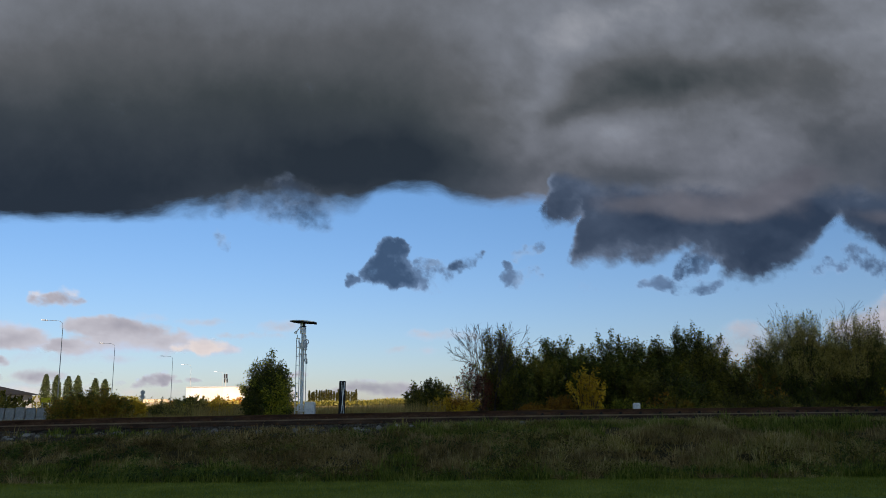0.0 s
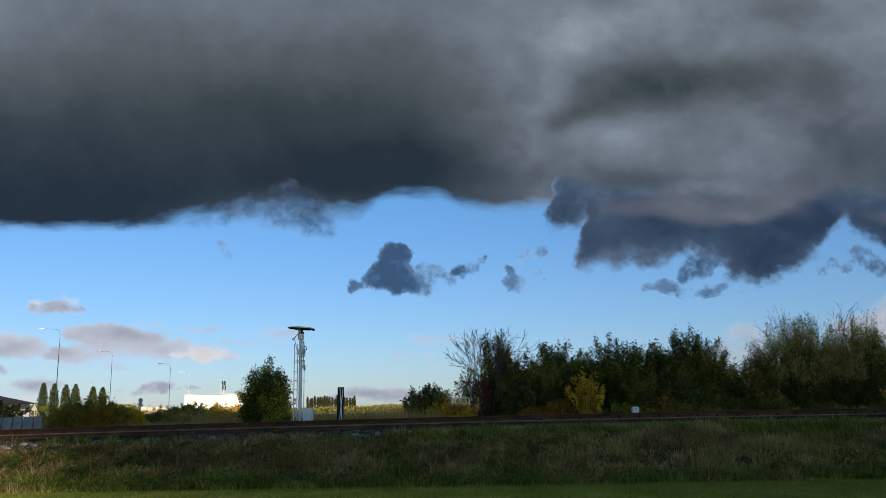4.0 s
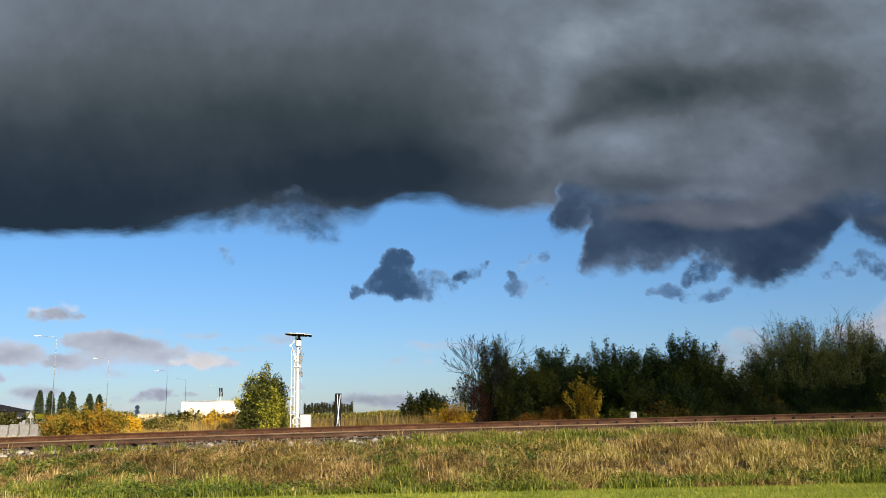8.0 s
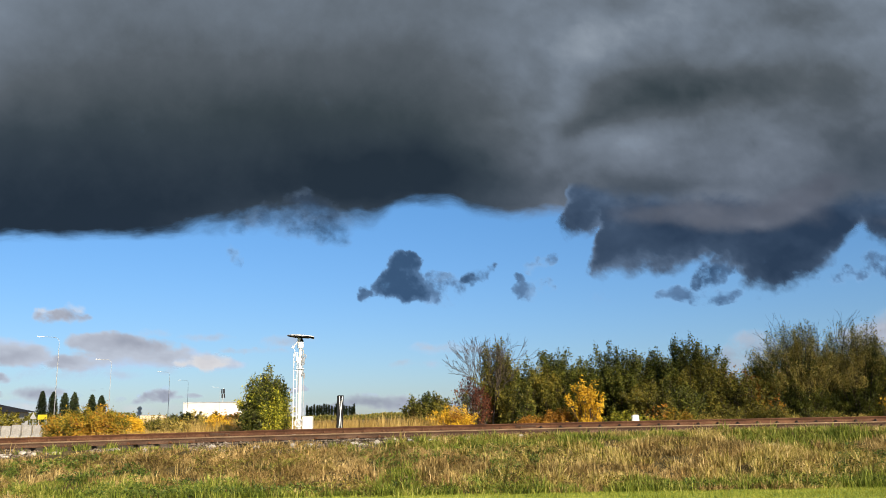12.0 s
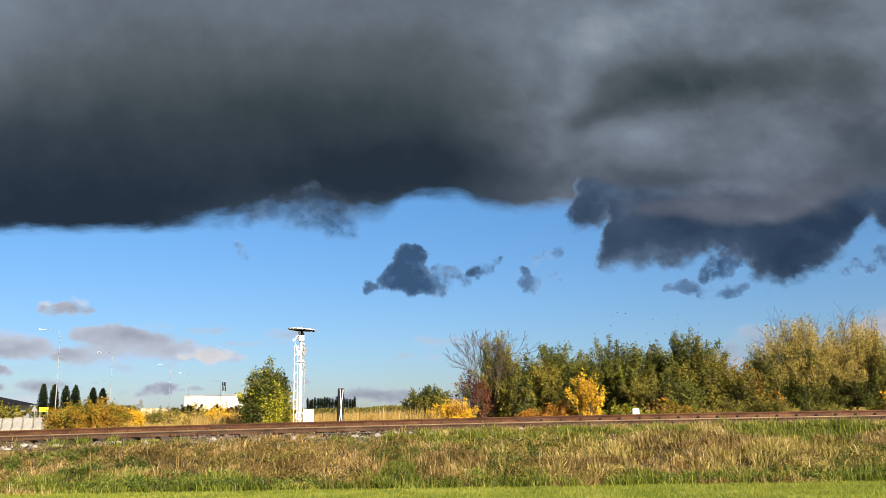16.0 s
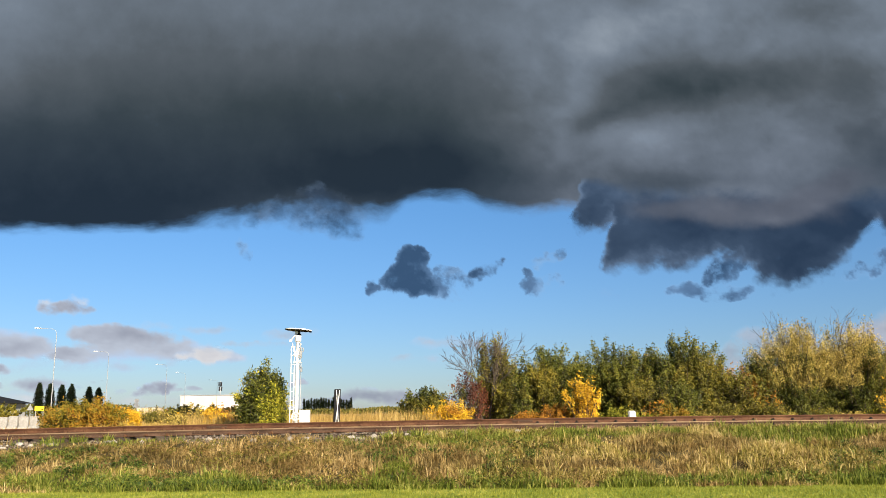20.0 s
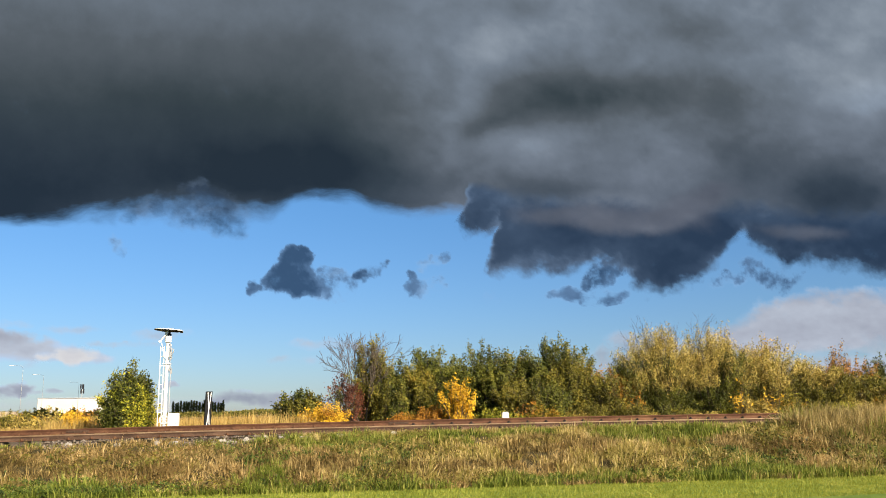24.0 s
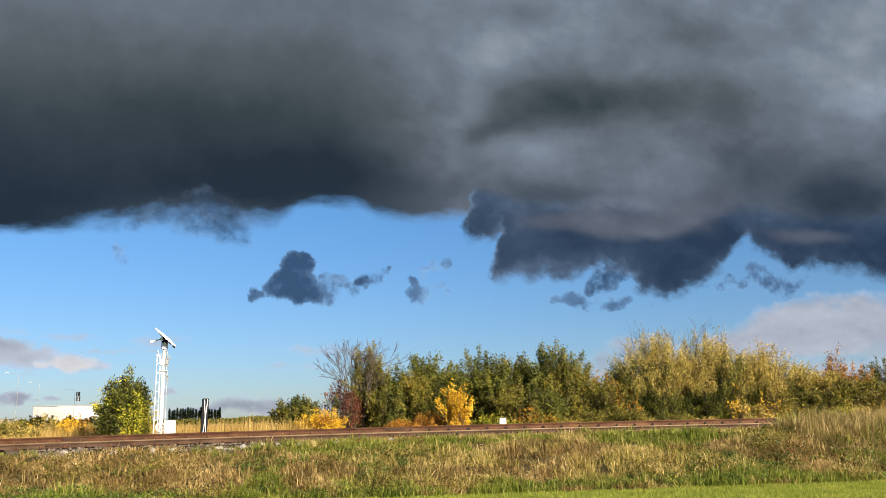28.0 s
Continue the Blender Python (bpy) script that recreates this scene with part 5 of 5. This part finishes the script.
def build_clouds():
    SKY_THINGS.append((azimuth_cloud("unseen_overcast_cloud", (-180, 181), (13, 86), 1.5, unseen_overcast_shape, CLOUD_DECK, "grey cloud deck added out of view to dim the sky light", 3100), 0.125))
    deck = thing("rain_cloud", (0, 0, 0), "heavy dark grey rain cloud deck with ragged base", "cloud", "clouds")
    SKY_THINGS.append((deck, 0.125))
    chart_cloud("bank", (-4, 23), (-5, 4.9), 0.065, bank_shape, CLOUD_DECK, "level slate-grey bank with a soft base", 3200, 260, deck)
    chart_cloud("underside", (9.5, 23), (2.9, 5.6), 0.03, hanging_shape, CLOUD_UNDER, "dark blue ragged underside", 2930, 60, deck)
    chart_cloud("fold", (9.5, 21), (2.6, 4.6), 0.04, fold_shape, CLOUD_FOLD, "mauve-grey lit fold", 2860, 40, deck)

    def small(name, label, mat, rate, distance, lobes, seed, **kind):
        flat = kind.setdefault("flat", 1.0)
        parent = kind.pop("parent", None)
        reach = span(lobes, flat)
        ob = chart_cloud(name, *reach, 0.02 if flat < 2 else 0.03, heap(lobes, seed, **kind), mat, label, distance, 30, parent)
        if parent is None:
            SKY_THINGS.append((ob, rate))

    small("veil", "translucent blue veil trailing from the base", CLOUD_UNDER, 0, 2900, ((4.4, 3.9, 0.12), (4.9, 3.76, 0.2), (5.4, 3.64, 0.28), (5.8, 3.7, 0.28), (6.0, 3.95, 0.18), (6.15, 4.1, 0.1), (5.4, 3.98, 0.14)), 58, flat=1.3, rough=0.5, soft=0.75, deep=0.9, ease=0.3, swell=1.2, parent=deck)
    cumulus = thing("cumulus_cloud", (0, 0, 0), "small dark blue-grey cumulus cloud with flat base", "cloud", "clouds")
    SKY_THINGS.append((cumulus, 0.087))
    small("body", "", CLOUD_BLUE, 0, 3350, ((7.17, 4.5, 0.17), (7.42, 4.52, 0.15), (7.0, 4.75, 0.2), (7.3, 4.8, 0.3), (6.75, 5.0, 0.2), (6.48, 5.1, 0.15), (7.0, 5.03, 0.26), (7.42, 5.05, 0.25), (7.62, 5.13, 0.13)), 61, base=5.24, rough=0.3, grain=3.0, soft=0.1, ease=0.25, swell=0.85, parent=cumulus)
    small("torn_edge", "thin torn side", CLOUD_BLUE, 0, 3353, ((7.8, 4.9, 0.14), (8.0, 5.02, 0.17), (8.2, 4.95, 0.13), (7.75, 5.1, 0.12), (8.05, 4.8, 0.07)), 62, rough=0.8, soft=0.36, deep=0.3, swell=2.0, grain=3.0, parent=cumulus)
    small("scrap", "slanting scrap", CLOUD_BLUE, 0, 3354, ((8.38, 4.84, 0.1), (8.52, 4.79, 0.12), (8.66, 4.74, 0.12), (8.78, 4.66, 0.09), (8.85, 4.6, 0.05)), 63, rough=0.34, soft=0.14, deep=0.8, swell=1.5, grain=3.0, parent=cumulus)
    small("wisp_cloud", "torn blue-grey wisp of cloud", CLOUD_BLUE, 0.087, 3356, ((9.3, 5.06, 0.1), (9.5, 5.04, 0.13), (9.7, 4.98, 0.12), (9.82, 4.9, 0.07), (9.3, 4.8, 0.06)), 64, rough=0.8, soft=0.36, deep=0.4, swell=2.0, grain=3.0)
    small("wisp_cloud", "faint upper wisp of cloud", CLOUD_BLUE, 0.09, 3358, ((9.5, 4.62, 0.08), (9.65, 4.56, 0.09), (9.85, 4.48, 0.07)), 65, rough=0.7, soft=0.4, deep=0.25, swell=2.2, grain=3.0)
    small("wisp_cloud", "faint detached wisp of cloud", CLOUD_BLUE, 0.09, 3358, ((4.15, 4.32, 0.08), (4.25, 4.42, 0.09), (4.3, 4.52, 0.07)), 67, rough=0.45, soft=0.3, deep=0.25, swell=1.7, grain=3.0)
    small("wisp_cloud", "tiny faint wisp of cloud", CLOUD_BLUE, 0.09, 3358, ((10.6, 5.12, 0.06), (10.75, 5.18, 0.07), (10.85, 5.22, 0.05)), 69, rough=0.4, soft=0.5, deep=0.25)
    ragged = thing("ragged_cloud", (0, 0, 0), "ragged blue-grey cloud under the rain deck", "cloud", "clouds")
    SKY_THINGS.append((ragged, 0.11))
    small("body", "", CLOUD_BLUE, 0, 3345, ((12.45, 4.92, 0.12), (12.6, 4.8, 0.17), (12.75, 4.7, 0.18), (12.9, 4.58, 0.17), (13.05, 4.5, 0.15)), 66, rough=0.7, soft=0.3, deep=0.75, swell=1.3, parent=ragged)
    small("tail", "thin torn tail", CLOUD_BLUE, 0, 3347, ((11.85, 5.06, 0.07), (12.1, 5.05, 0.1), (12.4, 5.1, 0.09), (12.7, 5.12, 0.1), (13.0, 5.12, 0.08), (13.2, 5.05, 0.07)), 68, rough=0.7, soft=0.34, deep=0.55, swell=1.5, flat=1.8, parent=ragged)
    small("torn_veil", "torn veil in the bright gap", CLOUD_BLUE, 0, 3346, ((14.9, 4.95, 0.16), (15.15, 4.8, 0.16), (15.4, 4.72, 0.13), (15.6, 4.5, 0.16), (15.85, 4.62, 0.2), (16.1, 4.72, 0.2), (16.3, 4.85, 0.14), (16.6, 4.65, 0.16)), 70, rough=0.9, soft=0.4, deep=0.5, swell=1.3, parent=ragged)
    low = dict(flat=3.0, grain=2.2, rough=0.3, soft=0.18, swell=1.6)
    bank = thing("low_cloud", (0, 0, 0), "flat mauve-grey low cloud with a sunlit end", "cloud", "clouds")
    SKY_THINGS.append((bank, 0.033))
    small("body", "", CLOUD_PALE, 0, 3420, ((1.65, 5.92, 0.12), (2.05, 5.97, 0.15), (2.5, 6.1, 0.18), (3.0, 6.2, 0.16), (3.5, 6.26, 0.13), (4.0, 6.3, 0.09), (2.1, 6.26, 0.14), (1.3, 6.3, 0.11)), 71, base=6.43, deep=0.5, ease=0.3, parent=bank, **low)
    small("sunlit_end", "white sunlit end", CLOUD_SUNLIT, 0, 3380, ((3.6, 6.28, 0.11), (3.95, 6.27, 0.12), (4.2, 6.32, 0.09), (3.2, 6.33, 0.06)), 83, flat=2.4, grain=2.4, rough=0.2, soft=0.12, base=6.4, deep=0.55, parent=bank)
    small("haze", "thin grey veil", CLOUD_PALE, 0, 3422, ((0.4, 6.55, 0.1), (1.2, 6.5, 0.12), (2.2, 6.52, 0.08), (3.0, 6.48, 0.06)), 86, flat=4.0, grain=1.5, rough=0.3, soft=0.3, deep=0.5, parent=bank)
    small("low_cloud", "flat grey-mauve low cloud bank", CLOUD_PALE, 0.033, 3425, ((-1.6, 6.1, 0.22), (-0.7, 6.05, 0.22), (0.1, 6.05, 0.18), (0.55, 6.2, 0.15), (0.9, 6.33, 0.08)), 72, base=6.44, deep=0.5, ease=0.3, **low)
    puff = thing("low_cloud", (0, 0, 0), "small pale pink-grey puff of cloud", "cloud", "clouds")
    SKY_THINGS.append((puff, 0.045))
    small("body", "", CLOUD_PALE, 0, 3423, ((0.85, 5.48, 0.09), (1.1, 5.45, 0.1), (1.35, 5.46, 0.1), (1.55, 5.52, 0.06)), 73, flat=1.6, rough=0.3, soft=0.2, deep=0.8, parent=puff)
    small("sunlit_top", "pale sunlit top", CLOUD_SUNLIT, 0, 3421, ((0.8, 5.36, 0.05), (1.3, 5.33, 0.08), (1.0, 5.4, 0.07), (1.42, 5.38, 0.06)), 87, flat=1.6, rough=0.26, soft=0.16, deep=0.4, parent=puff)
    small("horizon_cloud", "small grey cloud low on the horizon", CLOUD_PALE, 0.02, 3430, ((0.5, 6.85, 0.1), (0.8, 6.82, 0.12), (1.1, 6.85, 0.09), (1.4, 6.88, 0.06)), 74, flat=2.2, grain=2.0, rough=0.22, soft=0.2, deep=0.85)
    small("horizon_cloud", "dark scrap of cloud on the horizon", CLOUD_PALE, 0.02, 3434, ((-0.2, 6.54, 0.08), (0.05, 6.57, 0.08), (0.0, 6.86, 0.06), (-0.3, 6.84, 0.08)), 85, flat=1.8, grain=2.0, rough=0.2, soft=0.12, deep=1.1)
    heaped = thing("horizon_cloud", (0, 0, 0), "pale heap of cloud low on the horizon", "cloud", "clouds")
    SKY_THINGS.append((heaped, 0.02))
    small("body", "", CLOUD_PALE, 0, 3431, ((2.45, 6.98, 0.07), (2.65, 6.92, 0.1), (2.85, 6.85, 0.12), (2.98, 6.82, 0.08), (3.0, 6.97, 0.06)), 75, flat=1.5, rough=0.2, soft=0.12, base=7.04, deep=0.9, parent=heaped)
    small("sunlit_top", "white sunlit top", CLOUD_SUNLIT, 0, 3429, ((2.7, 6.86, 0.06), (2.88, 6.79, 0.07), (2.55, 6.93, 0.04)), 88, flat=1.5, rough=0.16, soft=0.1, deep=0.3, parent=heaped)
    for k, (cu, cv, r) in enumerate(((3.2, 6.92, 0.05), (3.5, 6.9, 0.045), (2.15, 6.93, 0.06), (1.78, 6.75, 0.03), (6.6, 6.83, 0.035), (5.3, 6.78, 0.05))):
        small("horizon_cloud", "tiny grey scrap of cloud on the horizon", CLOUD_PALE, 0.02, 3433, ((cu - 0.06, cv, r), (cu + 0.07, cv - 0.01, r * 0.8)), 90 + k, flat=2.0, rough=0.12, soft=0.1, deep=0.9)
    small("horizon_cloud", "long blue-grey streak on the horizon", CLOUD_PALE, 0.02, 3432, ((5.9, 7.08, 0.1), (6.5, 6.98, 0.13), (7.0, 6.98, 0.12), (7.4, 7.04, 0.1), (8.0, 7.1, 0.08)), 76, flat=3.0, grain=1.6, rough=0.22, soft=0.2, deep=0.9)
    small("horizon_cloud", "pale warm cloud veil along the horizon", CLOUD_SUNLIT, 0.02, 3436, ((2.0, 7.1, 0.12), (3.5, 7.12, 0.12), (5.0, 7.14, 0.12), (0.5, 7.05, 0.12)), 89, flat=5.0, grain=1.4, rough=0.2, soft=0.35, deep=0.5)
    for k, (label, cu, cv, r, flat) in enumerate((("thin grey streak of cloud", 7.38, 6.3, 0.05, 4), ("faint mauve streak of cloud", 7.95, 6.02, 0.08, 4), ("faint pink-grey streak of cloud", 5.1, 5.9, 0.09, 3), ("thin grey upper streak of cloud", 3.65, 5.83, 0.06, 4), ("faint grey streak of cloud", 2.5, 5.78, 0.05, 5), ("faint low streak of cloud", 4.6, 6.1, 0.04, 5))):
        small("streak_cloud", label, CLOUD_PALE, 0.033, 3427, ((cu - 0.12 * flat * 0.5, cv + 0.01, r), (cu + 0.1 * flat * 0.5, cv, r)), 77 + 30 * k, flat=flat, grain=1.8, rough=0.26, soft=0.3, deep=0.7)
    small("bank_cloud", "mauve-grey cloud bank low over the bushes", CLOUD_PALE, 0.05, 3410, ((15.6, 5.95, 0.3), (16.4, 5.7, 0.4), (17.3, 5.5, 0.45), (18.4, 5.4, 0.55), (20, 5.5, 0.6)), 81, flat=2.6, grain=1.6, rough=0.5, soft=0.45, base=6.3, deep=0.5)
    small("bank_cloud", "pale mauve cloud behind the bushes", CLOUD_PALE, 0.045, 3412, ((12.9, 6.3, 0.2), (13.4, 6.2, 0.25), (14.0, 6.15, 0.3), (13.3, 5.9, 0.14)), 82, flat=1.9, grain=1.8, rough=0.45, soft=0.5, deep=0.45)
    small("bank_cloud", "pale grey low cloud over the far bushes", CLOUD_PALE, 0.045, 3414, ((15.6, 6.5, 0.25), (17.0, 6.4, 0.3), (18.5, 6.4, 0.3)), 99, flat=3.0, grain=1.2, rough=0.3, soft=0.4, deep=0.5)


build_clouds()


BIRDS = []


def build_birds():
    """A few small birds that rise out of the bushes, drift over them and drop back."""
    rng = random.Random(41)
    plume = surface("dark_bird_plumage", [(0, (0.05, 0.045, 0.04)), (1, (0.13, 0.11, 0.09))], 30, rough=0.8, bump=0.1)
    bm = bmesh.new()
    bmesh.ops.create_icosphere(bm, subdivisions=2, radius=0.045, matrix=Matrix.Diagonal((2.4, 0.9, 0.85, 1)))
    bmesh.ops.create_icosphere(bm, subdivisions=1, radius=0.03, matrix=Matrix.Translation((0.11, 0, 0.02)))
    bird = thing("bird", (0, 0, 0), "small dark bird flying over the bushes", "bird", "birds over the bushes")
    part("body", bm, plume, bird)
    for side in (-1, 1):
        bm = bmesh.new()
        rows = [[bm.verts.new((0.05 - k * 0.012 - w, side * (0.02 + 0.05 * k), 0.02 + 0.022 * k + h)) for w, h in ((0, 0), (0.09 - 0.016 * k, 0), (0.09 - 0.016 * k, 0.006), (0, 0.006))] for k in range(4)]
        for p, q in zip(rows, rows[1:]):
            for j in range(4):
                bm.faces.new((p[j], p[(j + 1) % 4], q[(j + 1) % 4], q[j]))
        bm.faces.new(rows[-1])
        part("wing", bm, plume, bird)
    bm = bmesh.new()
    box(bm, (0.1, 0.05, 0.008), (-0.13, 0, 0.005), 0.003)
    part("tail", bm, plume, bird)
    for i in range(16):
        ob = bird if i == 0 else copy_thing(bird, Matrix.Identity(4))
        BIRDS.append((ob, 11.2 + rng.uniform(0, 1.9), 5.75 - rng.uniform(0.1, 0.34), 185 + rng.uniform(-30, 40), rng.uniform(-0.4, 0.4)))


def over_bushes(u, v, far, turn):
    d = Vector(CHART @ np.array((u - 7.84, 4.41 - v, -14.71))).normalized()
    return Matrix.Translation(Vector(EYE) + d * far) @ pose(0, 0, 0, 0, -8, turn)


build_birds()


def shade_cloud(name, height, width, front, back, label, tail=0.0):
    """A drifting cloud high behind the viewer, a thick rounded slab. front(x) and back(x) bound it along the wind; its origin is placed so that at the origin's zero the shadow falls on the same plan."""
    xs, n = np.linspace(-width, width, 120), 90
    verts, cover = [], []
    for top in (0, 1):
        for x in xs:
            a, b = back(x), front(x)
            for k in range(n):
                u = k / (n - 1)
                inner = min((b - a) * u - tail, (b - a) * (1 - u))
                cover.append(float(max(smooth01(inner / 11.0), 0.15 * smooth01((b - a) * u / 7.0) * smooth01((b - a) * (1 - u) / 11.0) if tail else 0.0)))
                edge = (1 - abs(2 * u - 1) ** 6) * (1 - abs(x / width) ** 8)
                verts.append((x, a + (b - a) * u, (14 + 6 * math.sin(x * 0.1 + u * 9)) * edge * top - 1.0 * edge * (1 - top)))
    v = np.array(verts)
    w, m = n, len(xs)
    i = (np.arange(m - 1)[:, None] * w + np.arange(w - 1)[None]).ravel()
    lower = np.stack([i, i + 1, i + w + 1, i + w], 1)
    ob = mesh_part(name, v, np.concatenate([lower, lower[:, ::-1] + m * w]), CLOUD_BODY, smooth=True)
    at = ob.data.attributes.new("cover", "FLOAT", "POINT")
    at.data.foreach_set("value", np.array(cover, dtype=np.float32))
    off = SUN_DIR * (height / SUN_DIR.z)
    tagged(ob, label, "cloud", "clouds")
    return ob, off


def trailing(x):
    ragged = 1.2 * float(fbm(x * 0.15, 1.0, 71, 3)) * 2
    return -0.35 * x + 1.4 * min(max(-9 - x, 0.0), 7.0) + (5.3 * (-30 - x) if x < -30 else 0.0) + ragged


TAIL = 16.0
SHADE, SHADE_OFF = shade_cloud("overhead_cloud", 240.0, 130.0, lambda x: 165.0 + 10 * math.sin(x * 0.05), lambda x: min(trailing(x), 150.0) - TAIL, "thick cloud drifting overhead, shading the ground", TAIL)


FAR_SHADE, FAR_OFF = shade_cloud("high_cloud", 700.0, 130.0, lambda x: 120.0, lambda x: -120.0, "high cloud drifting over the distant fields")


def motions():
    times = (0, 4, 8, 12, 16, 20, 24, 28)
    for ob, rate in SKY_THINGS:
        walk(ob, [(t, pose(0, 0, 0, 0, 0, -rate * (t - 16))) for t in times])
    shadow_y = ((0, -2.0), (3.5, 3.0), (5.5, 15.5), (6.5, 20.0), (8, 27.0), (10, 31.0), (12, 36.5), (14.5, 52.0), (15, 54.0), (17, 57.5), (21, 61.0), (28, 67.0))
    walk(SHADE, [(t, Matrix.Translation(SHADE_OFF + Vector((0, y, 0)))) for t, y in shadow_y])
    walk(FAR_SHADE, [(t, Matrix.Translation(FAR_OFF + Vector((x, 850, 0)))) for t, x in ((0, -420), (5, -340), (9, -260), (12, -170), (16, -130), (28, -90))])
    for ob, u, v, far, late in BIRDS:
        walk(ob, [(0, over_bushes(u + 0.4, 6.95, far, 170)), (13.0 + late, over_bushes(u + 0.4, 6.95, far, 170)), (14.3 + late * 0.4, over_bushes(u + 0.15, v, far, 165)),
                  (15.6 + late, over_bushes(u - 0.35, v + 0.05, far, 175)), (16.7 + late * 0.7, over_bushes(u - 0.7, 6.7, far, 180)), (17.2 + late * 0.7, over_bushes(u - 0.75, 6.95, far, 180)), (28, over_bushes(u - 0.75, 6.95, far, 180))])
    tip = ((0, 3.5), (10, 3.5), (20, 3.5), (27.0, 3.5), (27.2, 4), (27.4, 5), (27.6, 9), (27.7, 14), (27.8, 23), (27.9, 33), (28, 42))
    walk(DISC, [(t, pose(0, 0, 3.49, 0, a, 0)) for t, a in tip])


motions()
